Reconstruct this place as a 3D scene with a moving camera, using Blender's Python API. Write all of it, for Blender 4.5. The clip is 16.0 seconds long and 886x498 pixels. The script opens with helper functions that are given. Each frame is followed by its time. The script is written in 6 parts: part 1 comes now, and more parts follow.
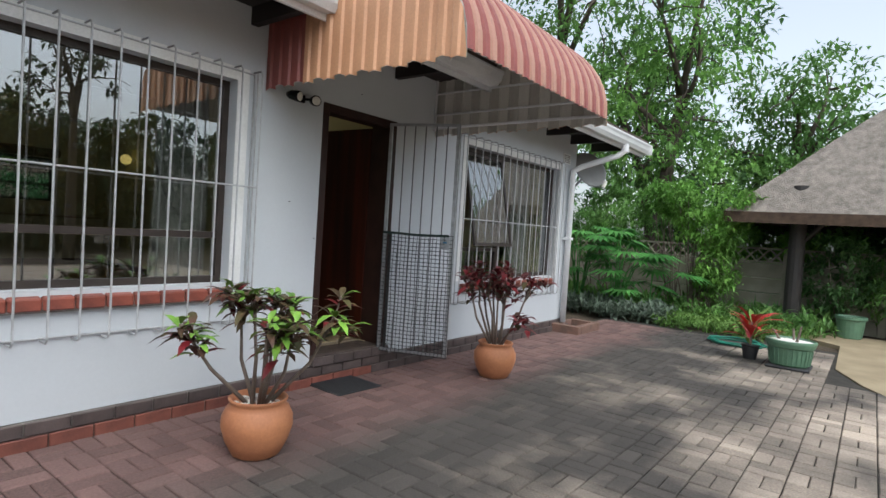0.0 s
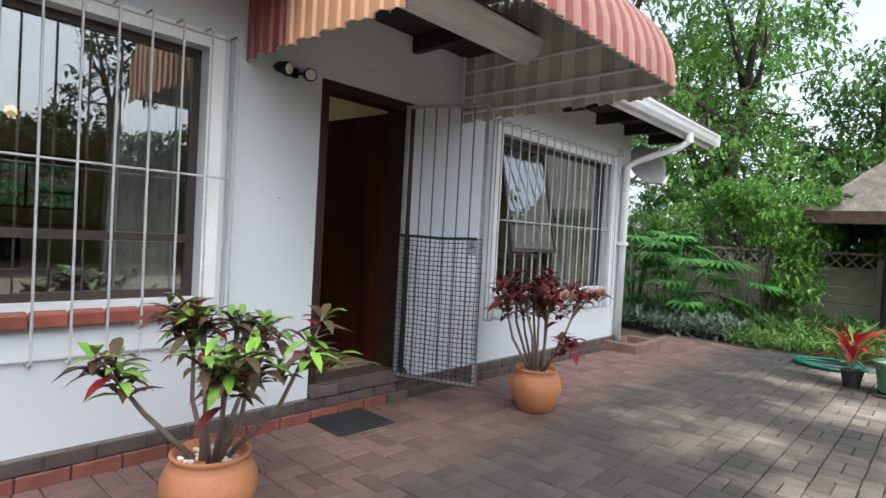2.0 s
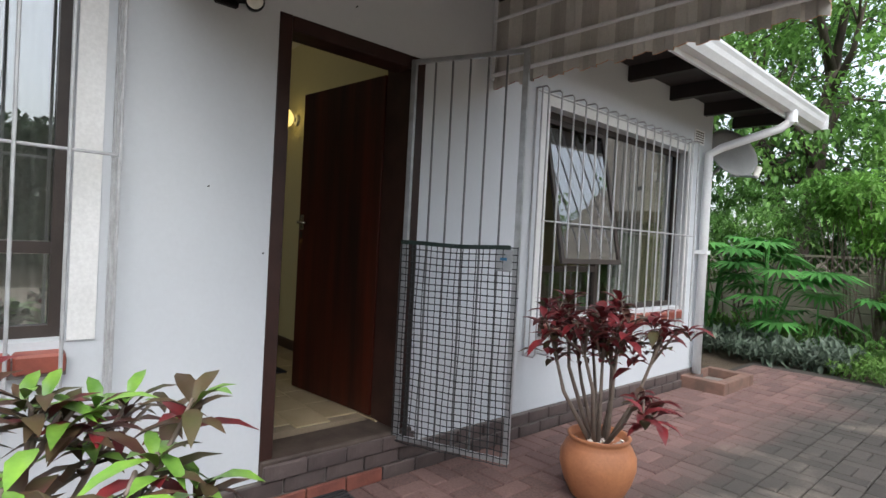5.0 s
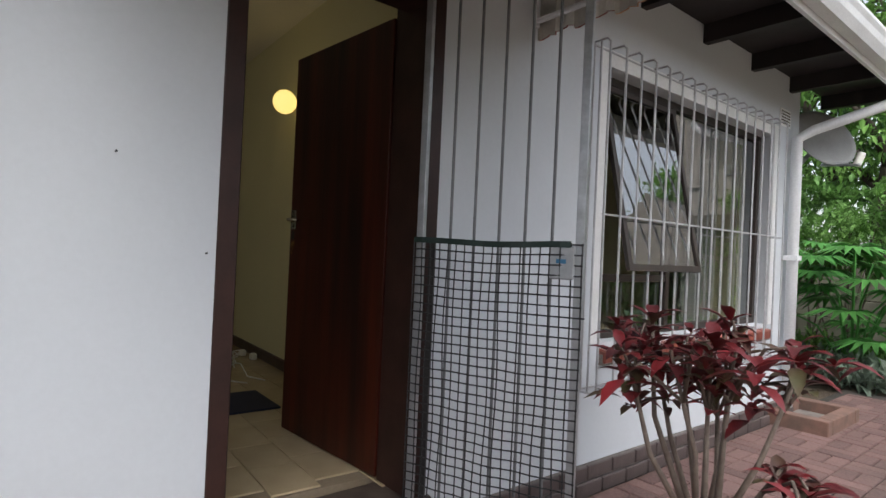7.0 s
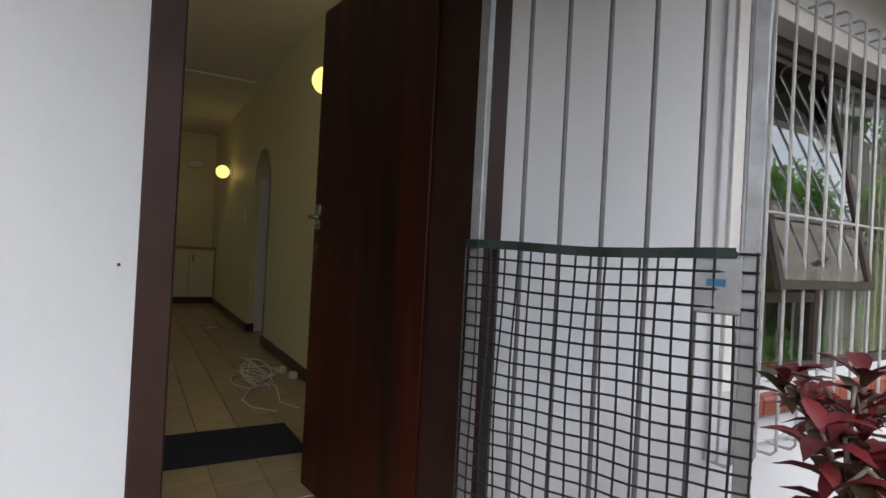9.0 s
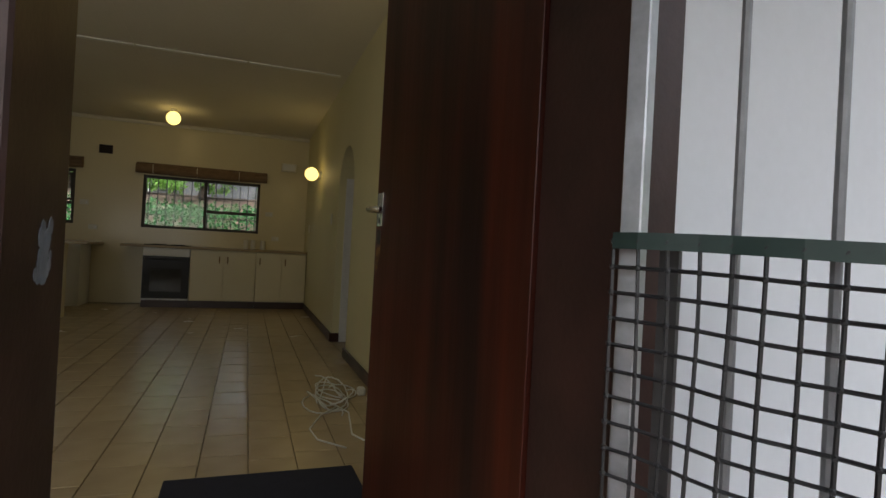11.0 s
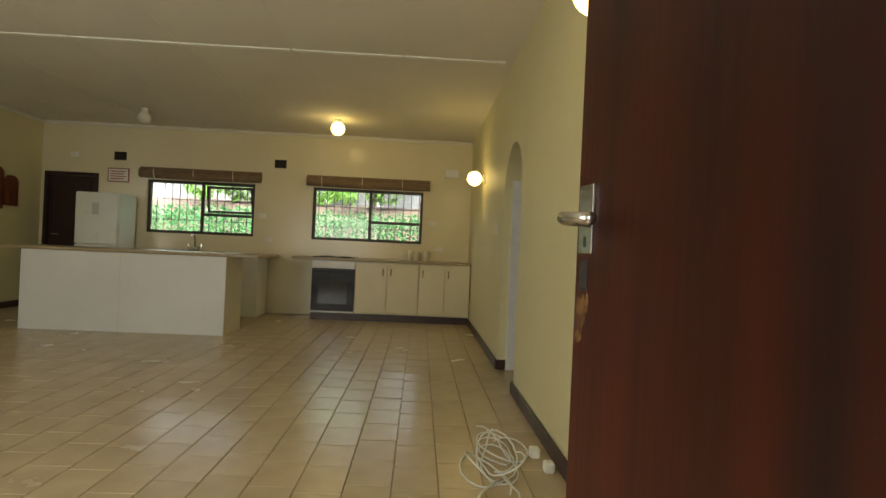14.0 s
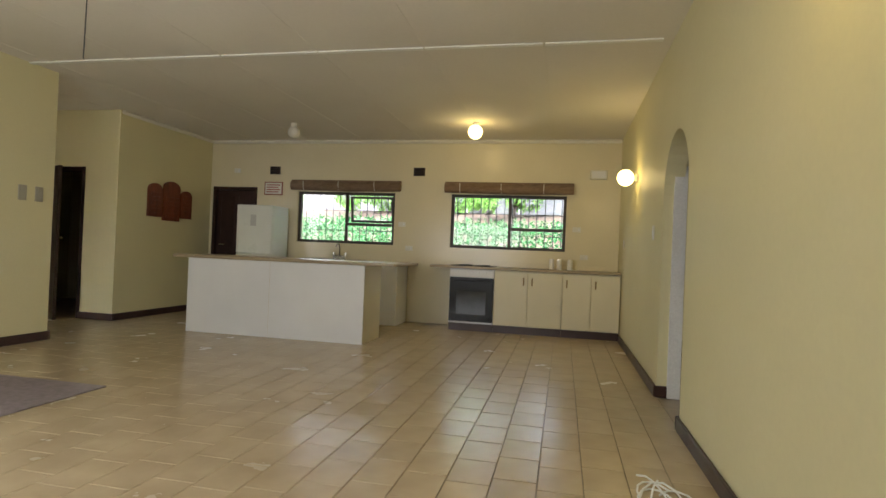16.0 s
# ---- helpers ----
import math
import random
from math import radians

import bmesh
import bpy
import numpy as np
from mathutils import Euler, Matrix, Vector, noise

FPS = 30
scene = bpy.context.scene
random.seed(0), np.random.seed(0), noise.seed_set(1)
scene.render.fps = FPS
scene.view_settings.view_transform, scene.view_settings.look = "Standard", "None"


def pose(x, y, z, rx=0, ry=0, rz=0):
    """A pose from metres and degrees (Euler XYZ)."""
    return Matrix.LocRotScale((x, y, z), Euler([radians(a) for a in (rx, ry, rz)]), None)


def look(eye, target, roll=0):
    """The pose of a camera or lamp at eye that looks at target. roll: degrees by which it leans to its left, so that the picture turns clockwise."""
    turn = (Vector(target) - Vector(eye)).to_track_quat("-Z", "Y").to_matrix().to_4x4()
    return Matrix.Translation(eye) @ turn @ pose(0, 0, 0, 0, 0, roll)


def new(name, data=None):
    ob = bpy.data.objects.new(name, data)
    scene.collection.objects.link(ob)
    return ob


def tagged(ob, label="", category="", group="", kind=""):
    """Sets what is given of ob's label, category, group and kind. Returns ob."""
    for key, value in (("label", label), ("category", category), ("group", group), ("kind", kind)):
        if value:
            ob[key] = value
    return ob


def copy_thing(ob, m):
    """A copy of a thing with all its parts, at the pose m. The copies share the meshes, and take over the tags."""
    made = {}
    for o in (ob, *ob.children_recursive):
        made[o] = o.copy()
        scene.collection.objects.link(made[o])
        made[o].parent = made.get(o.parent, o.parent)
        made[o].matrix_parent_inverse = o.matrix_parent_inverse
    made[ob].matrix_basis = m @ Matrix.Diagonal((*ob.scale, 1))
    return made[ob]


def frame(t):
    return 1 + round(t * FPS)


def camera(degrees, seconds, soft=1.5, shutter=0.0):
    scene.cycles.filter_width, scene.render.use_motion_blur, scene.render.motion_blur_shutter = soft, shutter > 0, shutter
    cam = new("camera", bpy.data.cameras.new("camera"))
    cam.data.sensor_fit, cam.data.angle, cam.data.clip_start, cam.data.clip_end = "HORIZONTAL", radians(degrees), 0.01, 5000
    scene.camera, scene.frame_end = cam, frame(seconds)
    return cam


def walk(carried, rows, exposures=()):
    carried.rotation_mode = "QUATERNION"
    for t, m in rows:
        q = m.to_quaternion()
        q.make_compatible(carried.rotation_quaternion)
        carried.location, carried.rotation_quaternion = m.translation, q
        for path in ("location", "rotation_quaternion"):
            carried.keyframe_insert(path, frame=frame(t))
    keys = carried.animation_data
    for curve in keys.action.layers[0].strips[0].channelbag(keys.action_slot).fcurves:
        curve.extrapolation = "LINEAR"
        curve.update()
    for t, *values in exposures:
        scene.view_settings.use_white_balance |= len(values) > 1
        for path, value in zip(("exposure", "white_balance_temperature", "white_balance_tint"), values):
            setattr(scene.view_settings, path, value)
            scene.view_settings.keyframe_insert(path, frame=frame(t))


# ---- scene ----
cam = camera(77.0, 16.0)
PATH = [
    (0, (-0.495, 1.428, 1.359), (-1.717, 3.009, 1.289), 3.7),
    (0.5, (-0.628, 1.656, 1.351), (-1.884, 3.212, 1.284), 3.5),
    (1, (-0.713, 1.838, 1.324), (-1.996, 3.372, 1.268), 3.3),
    (1.5, (-0.814, 2.046, 1.316), (-2.132, 3.55, 1.266), 3.2),
    (2, (-0.913, 2.208, 1.306), (-2.266, 3.68, 1.262), 3.1),
    (2.5, (-1.083, 2.381, 1.311), (-2.46, 3.831, 1.269), 3.0),
    (3, (-1.2, 2.515, 1.303), (-2.591, 3.951, 1.266), 3.0),
    (3.5, (-1.308, 2.676, 1.315), (-2.717, 4.095, 1.278), 3.0),
    (4, (-1.416, 2.869, 1.333), (-2.851, 4.261, 1.293), 3.1),
    (6.5, (-2.127, 3.713, 1.266), (-3.653, 5.007, 1.271), 2.6),
    (7, (-2.294, 3.836, 1.254), (-3.844, 5.1, 1.267), 2.6),
    (7.5, (-2.471, 3.953, 1.262), (-4.036, 5.199, 1.274), 2.6),
    (8, (-2.613, 4.078, 1.259), (-4.199, 5.296, 1.274), 2.7),
    (8.5, (-2.753, 4.22, 1.273), (-4.386, 5.375, 1.288), 3.0),
    (9, (-2.875, 4.318, 1.274), (-4.57, 5.379, 1.286), 3.0),
    (11.5, (-3.564, 4.682, 1.272), (-5.449, 5.351, 1.285), 2.9),
    (12, (-3.665, 4.706, 1.278), (-5.582, 5.277, 1.29), 2.7),
    (12.5, (-3.877, 4.743, 1.293), (-5.817, 5.229, 1.302), 2.7),
    (13, (-4.024, 4.76, 1.304), (-5.981, 5.173, 1.312), 2.7),
    (13.5, (-4.158, 4.779, 1.321), (-6.132, 5.099, 1.33), 2.6),
    (14, (-4.321, 4.818, 1.338), (-6.313, 4.999, 1.343), 2.6),
    (14.5, (-4.437, 4.853, 1.351), (-6.436, 4.901, 1.354), 2.4),
    (15, (-4.519, 4.86, 1.364), (-6.517, 4.774, 1.366), 2.4),
    (15.5, (-4.623, 4.851, 1.36), (-6.611, 4.633, 1.362), 2.3),
    (16, (-4.766, 4.838, 1.331), (-6.739, 4.512, 1.345), 2.4),
]
EXPOSURES = [(0, -0.55, 6100, 6), (3, -0.15, 6100, 7), (4, -0.15, 6150, 7), (6.5, -0.35, 6300, 10), (9, 0.0, 6400, 10), (11.5, 0.5, 6500, 9), (12, 0.55, 6900, 6), (12.5, 1.25, 7150, 4), (13.5, 1.95, 7050, 5), (14, 2.15, 6750, 6), (15, 2.55, 6350, 9), (16, 2.55, 6050, 12)]
walk(cam, [(t, look(eye, target, roll)) for t, eye, target, roll in PATH], EXPOSURES)

# ---- world and light ----
world = bpy.data.worlds.new("world")
scene.world = world
world.use_nodes = True
wn = world.node_tree
sky = wn.nodes.new("ShaderNodeTexSky")
sky.sky_type, sky.sun_disc = 'NISHITA', False
sky.sun_elevation, sky.sun_rotation = radians(55), radians(120)
sky.air_density, sky.dust_density, sky.ozone_density = 1.0, 4.0, 1.0
cloud = wn.nodes.new("ShaderNodeHueSaturation")      # high overcast: the blue washed out
cloud.inputs["Saturation"].default_value, cloud.inputs["Value"].default_value = 0.34, 2.9
wn.links.new(sky.outputs[0], cloud.inputs["Color"])
wn.links.new(cloud.outputs[0], wn.nodes["Background"].inputs[0])
wn.nodes["Background"].inputs[1].default_value = 0.15
sun_data = bpy.data.lights.new("sun", 'SUN')
sun_data.energy, sun_data.angle, sun_data.color = 0.5, radians(25), (0.95, 0.97, 1.0)
sun = new("sun", sun_data)
sun.matrix_world = look((6, 8, 20), (1, 9, 0))
# area lamp added inside the large front window, on top of the sky's light
for sx, sy, sz, wy, hz, turn, watts in ((-4.50, 2.24, 1.58, 2.5, 1.3, 90, 13.0),):
    d = bpy.data.lights.new("window_daylight", 'AREA')
    d.shape, d.size, d.size_y, d.energy, d.color = 'RECTANGLE', hz, wy, watts, (1.0, 0.97, 0.90)
    new("window_daylight", d).matrix_world = pose(sx, sy, sz, 0, turn, 0)


# ---- materials ----
def surf(name, c1, c2, rough=0.6, scale=3.0, bump=0.15, fine=80.0, metal=0.0, rand=0.0, island=0.0, stretch=(1, 1, 1), spec=0.5, coat=0.0, dist=0.004, grain=0.3):
    """Two-scale procedural surface: broad mottling from c1 to c2, fine grain, relief; rand/island vary repeats."""
    m = bpy.data.materials.new(name)
    m.use_nodes = True
    nt = m.node_tree
    L, N = nt.links, nt.nodes
    b = N["Principled BSDF"]
    tc = N.new("ShaderNodeTexCoord")
    mp = N.new("ShaderNodeMapping")
    mp.inputs["Scale"].default_value = stretch
    L.new(tc.outputs["Object"], mp.inputs["Vector"])
    n1, n2 = N.new("ShaderNodeTexNoise"), N.new("ShaderNodeTexNoise")
    n1.inputs["Scale"].default_value, n1.inputs["Detail"].default_value = scale, 6
    n2.inputs["Scale"].default_value, n2.inputs["Detail"].default_value = fine, 3
    L.new(mp.outputs[0], n1.inputs["Vector"])
    L.new(mp.outputs[0], n2.inputs["Vector"])
    r1 = N.new("ShaderNodeMapRange")
    r1.inputs[1].default_value, r1.inputs[2].default_value = 0.32, 0.68
    L.new(n1.outputs[0], r1.inputs[0])
    mix = N.new("ShaderNodeMix")
    mix.data_type = 'RGBA'
    mix.inputs[6].default_value, mix.inputs[7].default_value = (*c1, 1), (*c2, 1)
    L.new(r1.outputs[0], mix.inputs[0])
    out = mix.outputs[2]
    hsv = N.new("ShaderNodeHueSaturation")
    L.new(out, hsv.inputs["Color"])
    val = N.new("ShaderNodeMath")
    val.operation = 'MULTIPLY_ADD'
    L.new(n2.outputs[0], val.inputs[0])
    val.inputs[1].default_value, val.inputs[2].default_value = grain, 1.0 - grain / 2
    vout = val.outputs[0]
    if rand or island:
        src = N.new("ShaderNodeObjectInfo").outputs["Random"] if rand else N.new("ShaderNodeNewGeometry").outputs["Random Per Island"]
        a = N.new("ShaderNodeMath")
        a.operation = 'MULTIPLY_ADD'
        a.inputs[1].default_value, a.inputs[2].default_value = (rand or island), -(rand or island) / 2
        L.new(src, a.inputs[0])
        s = N.new("ShaderNodeMath")
        L.new(vout, s.inputs[0])
        L.new(a.outputs[0], s.inputs[1])
        vout = s.outputs[0]
    L.new(vout, hsv.inputs["Value"])
    L.new(hsv.outputs[0], b.inputs["Base Color"])
    rr = N.new("ShaderNodeMath")
    rr.operation = 'MULTIPLY_ADD'
    L.new(n1.outputs[0], rr.inputs[0])
    rr.inputs[1].default_value, rr.inputs[2].default_value = 0.2, rough - 0.1
    L.new(rr.outputs[0], b.inputs["Roughness"])
    b.inputs["Metallic"].default_value = metal
    b.inputs["Specular IOR Level"].default_value = spec
    b.inputs["Coat Weight"].default_value = coat
    b.inputs["Coat Roughness"].default_value = 0.15
    if bump:
        bp = N.new("ShaderNodeBump")
        bp.inputs["Strength"].default_value, bp.inputs["Distance"].default_value = bump, dist
        L.new(n2.outputs[0], bp.inputs["Height"])
        L.new(bp.outputs[0], b.inputs["Normal"])
    return m


def glow(name, color, strength):
    m = bpy.data.materials.new(name)
    m.use_nodes = True
    b = m.node_tree.nodes["Principled BSDF"]
    b.inputs["Base Color"].default_value = (0.8, 0.8, 0.78, 1)
    b.inputs["Emission Color"].default_value = (*color, 1)
    b.inputs["Emission Strength"].default_value = strength
    return m


def tinted_glass(name, tint=(0.50, 0.54, 0.54)):
    m = bpy.data.materials.new(name)
    m.use_nodes = True
    b = m.node_tree.nodes["Principled BSDF"]
    # default tint darkens the rooms behind; raised IOR strengthens the reflections
    b.inputs["Base Color"].default_value = (*tint, 1)
    b.inputs["Transmission Weight"].default_value = 1.0
    b.inputs["Roughness"].default_value = 0.0
    b.inputs["IOR"].default_value = 2.7
    return m


M_WALL = surf("white_plaster", (0.57, 0.595, 0.62), (0.54, 0.565, 0.59), rough=0.7, scale=1.2, bump=0.06, fine=55, grain=0.07)
M_INWALL = surf("cream_plaster", (0.68, 0.635, 0.39), (0.65, 0.605, 0.365), rough=0.55, scale=0.9, bump=0.03, fine=45, grain=0.07)
M_TILEWALL = surf("kitchen_wall_tile", (0.72, 0.66, 0.47), (0.69, 0.63, 0.44), rough=0.22, scale=2, bump=0.02, fine=40, grain=0.07)
M_CEIL = surf("ceiling_paint", (0.76, 0.73, 0.65), (0.71, 0.68, 0.60), rough=0.8, scale=0.7, bump=0.05, fine=30, grain=0.07)
M_STRIP = surf("white_strip", (0.85, 0.85, 0.8), (0.78, 0.78, 0.72), rough=0.5)
M_PLASTER_EDGE = surf("white_gloss", (0.8, 0.8, 0.79), (0.72, 0.72, 0.7), rough=0.35, scale=4, bump=0.03)
M_PLINTH = surf("dark_brown_brick", (0.055, 0.042, 0.04), (0.10, 0.075, 0.07), rough=0.55, scale=9, rand=0.35, bump=0.3)
M_REDBRICK = surf("red_face_brick", (0.24, 0.08, 0.055), (0.15, 0.05, 0.037), rough=0.6, scale=9, rand=0.4, bump=0.35)
M_MORTAR = surf("mortar", (0.22, 0.20, 0.18), (0.14, 0.12, 0.11), rough=0.9, scale=9, bump=0.4)
M_BARS = surf("silver_bar_paint", (0.55, 0.56, 0.57), (0.42, 0.42, 0.43), rough=0.4, scale=14, metal=0.3, bump=0.1)
M_BLACKBAR = surf("black_bar_paint", (0.02, 0.02, 0.022), (0.035, 0.033, 0.03), rough=0.45)
M_GATE = surf("dark_grey_gate_steel", (0.20, 0.205, 0.21), (0.13, 0.135, 0.14), rough=0.5, scale=12, metal=0.3, bump=0.1)
M_GALV = surf("galvanised_steel", (0.5, 0.52, 0.54), (0.36, 0.37, 0.38), rough=0.42, scale=12, metal=0.7, bump=0.1)
M_DOORWOOD = surf("dark_red_stained_wood", (0.064, 0.0105, 0.0043), (0.012, 0.0042, 0.0035), rough=0.42, scale=2.6, bump=0.15, fine=14, stretch=(3.4, 3.4, 0.24), spec=0.3, coat=0.03, grain=0.4)
M_FRAME = surf("dark_brown_frame_paint", (0.042, 0.019, 0.015), (0.026, 0.013, 0.0105), rough=0.45, scale=6, bump=0.12, spec=0.3)
M_WINFRAME = surf("dark_bronze_frame", (0.045, 0.033, 0.027), (0.03, 0.022, 0.018), rough=0.45, scale=6)
M_RAFTER = surf("dark_rafter_timber", (0.012, 0.009, 0.009), (0.02, 0.015, 0.013), rough=0.6, scale=7)
M_SOFFIT = surf("dark_soffit", (0.03, 0.023, 0.022), (0.018, 0.014, 0.014), rough=0.7)
M_WHITEPAINT = surf("white_gutter_paint", (0.8, 0.81, 0.82), (0.7, 0.71, 0.72), rough=0.4, scale=3, bump=0.04)
M_GLASS = tinted_glass("window_glass")
M_GLASSBACK = tinted_glass("kitchen_window_glass", (0.96, 0.98, 0.97))
M_GLASSBACK.node_tree.nodes["Principled BSDF"].inputs["IOR"].default_value = 1.3
M_SILL = surf("red_sill_tile", (0.27, 0.075, 0.05), (0.18, 0.05, 0.035), rough=0.45, scale=8, rand=0.25)
M_GROUND = surf("garden_soil", (0.05, 0.035, 0.022), (0.09, 0.065, 0.04), rough=0.95, scale=3, bump=0.8, fine=30, dist=0.03)
M_FLOORBASE = surf("tile_grout", (0.27, 0.21, 0.14), (0.19, 0.15, 0.10), rough=0.8)
M_TILE = surf("beige_floor_tile", (0.50, 0.40, 0.255), (0.40, 0.315, 0.195), rough=0.24, scale=3.5, rand=0.10, bump=0.04, fine=25, grain=0.07)
M_TILE2 = surf("beige_floor_tile_far", (0.50, 0.40, 0.255), (0.40, 0.315, 0.195), rough=0.24, scale=3.5, island=0.06, bump=0.04, fine=25, grain=0.07)
M_BASE = surf("brown_skirting", (0.045, 0.02, 0.016), (0.03, 0.014, 0.011), rough=0.4)
M_WHITELAM = surf("white_laminate", (0.78, 0.79, 0.80), (0.72, 0.73, 0.74), rough=0.35, scale=1.5, bump=0.02, grain=0.07)
M_CREAMLAM = surf("cream_cabinet_laminate", (0.72, 0.68, 0.52), (0.68, 0.64, 0.48), rough=0.4, scale=2, bump=0.02, grain=0.07)
M_TOP = surf("beige_worktop", (0.42, 0.34, 0.22), (0.34, 0.27, 0.17), rough=0.35, scale=30, bump=0.03)
M_BLACK = surf("black_enamel", (0.008, 0.008, 0.009), (0.012, 0.012, 0.012), rough=0.2, spec=0.2)
M_FRIDGE = surf("cream_fridge_enamel", (0.62, 0.64, 0.56), (0.56, 0.58, 0.5), rough=0.3, scale=2, bump=0.02, grain=0.07)
M_BRASS = surf("dull_brass", (0.30, 0.22, 0.10), (0.2, 0.14, 0.06), rough=0.35, metal=0.8)
M_CHROME = surf("brushed_chrome", (0.62, 0.61, 0.58), (0.5, 0.49, 0.46), rough=0.25, metal=1.0, bump=0.02)
M_NAVYMAT = surf("navy_carpet", (0.012, 0.014, 0.03), (0.02, 0.022, 0.04), rough=0.95, scale=20, bump=0.6, fine=200)
M_RUBBER = surf("black_rubber", (0.018, 0.018, 0.02), (0.03, 0.03, 0.032), rough=0.7, scale=12)
M_TERRA = surf("terracotta", (0.46, 0.19, 0.085), (0.36, 0.14, 0.065), rough=0.6, scale=7, bump=0.25, fine=60)
M_LEAFRED = surf("dark_red_leaf", (0.19, 0.014, 0.018), (0.08, 0.012, 0.014), rough=0.5, scale=6, island=0.6, bump=0.05)
M_LEAFDARK = surf("maroon_green_leaf", (0.085, 0.028, 0.024), (0.06, 0.06, 0.02), rough=0.5, scale=7, island=0.5, bump=0.05)
M_LEAFGREEN = surf("bright_croton_leaf", (0.20, 0.36, 0.05), (0.10, 0.22, 0.035), rough=0.35, scale=14, island=0.5, bump=0.05)
M_STEM = surf("grey_brown_stem", (0.13, 0.095, 0.075), (0.2, 0.16, 0.13), rough=0.8, scale=18, bump=0.4)
M_PEBBLE = surf("white_pebble", (0.75, 0.73, 0.68), (0.6, 0.57, 0.52), rough=0.6, island=0.3)
M_CURTAIN = surf("pale_curtain_cloth", (0.72, 0.70, 0.62), (0.64, 0.62, 0.54), rough=0.85, scale=3, bump=0.1)
M_AWN = surf("orange_striped_awning_metal", (0.62, 0.34, 0.19), (0.54, 0.28, 0.15), rough=0.45, scale=2, bump=0.05)
M_AWN2 = surf("brown_red_awning_metal", (0.30, 0.085, 0.07), (0.24, 0.065, 0.055), rough=0.45, scale=2, bump=0.05)
M_AWN3 = surf("faded_pink_awning_metal", (0.47, 0.26, 0.19), (0.40, 0.21, 0.155), rough=0.5, scale=2, bump=0.05)
M_SWITCH = surf("grey_switch_plate", (0.40, 0.38, 0.30), (0.36, 0.34, 0.27), rough=0.5)
# darker copy of the awning underside: corrugation shade put into the colour
M_AWNIN_SHADE = surf("shaded_awning_underside", (0.50, 0.48, 0.44), (0.44, 0.42, 0.38), rough=0.55, scale=2, bump=0.05)
M_JOINT = surf("dark_paving_joint", (0.045, 0.038, 0.03), (0.025, 0.022, 0.018), rough=0.95, scale=6, bump=0.5)
M_AWNIN = surf("white_awning_underside", (0.70, 0.68, 0.63), (0.60, 0.58, 0.53), rough=0.55, scale=2, bump=0.05)
M_THATCH = surf("grey_thatch", (0.27, 0.235, 0.20), (0.15, 0.13, 0.11), rough=0.95, scale=9, bump=1.0, fine=45, stretch=(1, 1, 0.5), dist=0.03)
M_POST = surf("black_gum_pole", (0.022, 0.019, 0.018), (0.035, 0.03, 0.027), rough=0.7, scale=8)
M_CONC = surf("precast_concrete", (0.36, 0.33, 0.26), (0.24, 0.23, 0.17), rough=0.9, scale=2.5, bump=0.4, rand=0.2)
M_GREENPOT = surf("green_plastic", (0.13, 0.24, 0.15), (0.10, 0.19, 0.12), rough=0.5, scale=5)
M_HOSE = surf("green_hose", (0.02, 0.19, 0.13), (0.02, 0.15, 0.1), rough=0.4)
M_REDLEAF = surf("scarlet_leaf", (0.55, 0.03, 0.03), (0.35, 0.02, 0.03), rough=0.4, island=0.4)
M_NET = surf("black_plastic_net", (0.012, 0.013, 0.014), (0.02, 0.02, 0.022), rough=0.4)
M_NETGREEN = surf("black_green_strap", (0.012, 0.032, 0.026), (0.01, 0.024, 0.02), rough=0.5)
M_ROOFTILE = surf("grey_brown_roof_tile", (0.14, 0.10, 0.08), (0.09, 0.07, 0.06), rough=0.8, scale=3)
M_CABLE = surf("white_cable", (0.72, 0.72, 0.68), (0.62, 0.62, 0.58), rough=0.45)
M_BLIND = surf("brown_blind_fabric", (0.24, 0.165, 0.105), (0.17, 0.115, 0.075), rough=0.85, scale=12, stretch=(1, 1, 4))
M_ORNAMENT = surf("varnished_wood_ornament", (0.22, 0.06, 0.025), (0.12, 0.035, 0.018), rough=0.35, scale=5, stretch=(3, 3, 0.5))
M_LAMPON = glow("lit_globe", (1.0, 0.70, 0.20), 1.5)
M_LAMPOFF = surf("white_opal_globe", (0.75, 0.73, 0.66), (0.7, 0.68, 0.62), rough=0.2)
M_PLASTIC = surf("white_plastic", (0.74, 0.73, 0.66), (0.68, 0.67, 0.6), rough=0.4)
M_DISH = surf("grey_dish", (0.34, 0.34, 0.33), (0.28, 0.28, 0.27), rough=0.5, scale=4)


# ---- mesh helpers ----
def link(name, bm, material, parent=None, label="", smooth=False):
    me = bpy.data.meshes.new(name)
    bm.normal_update()
    bm.to_mesh(me)
    bm.free()
    me.materials.append(material)
    if smooth:
        me.polygons.foreach_set("use_smooth", [True] * len(me.polygons))
    ob = new(name, me)
    ob.parent = parent
    if label:
        ob["label"] = label
    return ob


def part(name, bm, material, parent, label="", smooth=False):
    return link(name, bm, material, parent, label, smooth)


def thing(name, label, category, at=(0, 0, 0), rz=0.0, group=""):
    ob = new(name)
    ob.empty_display_size = 0.1
    ob.matrix_world = pose(*at, 0, 0, rz)
    return tagged(ob, label, category, group)


def structure(name, bm, material, label="", smooth=False):
    ob = link(name, bm, material, None, label, smooth)
    ob["kind"] = "structure"
    return ob


def box(bm, x0, x1, y0, y1, z0, z1, bevel=0.0):
    m = Matrix.Translation(((x0 + x1) / 2, (y0 + y1) / 2, (z0 + z1) / 2)) @ Matrix.Diagonal((abs(x1 - x0), abs(y1 - y0), abs(z1 - z0), 1))
    vs = bmesh.ops.create_cube(bm, size=1, matrix=m)["verts"]
    if bevel:
        es = list({e for v in vs for e in v.link_edges})
        bmesh.ops.bevel(bm, geom=es, offset=bevel, segments=1, affect='EDGES')
    return bm


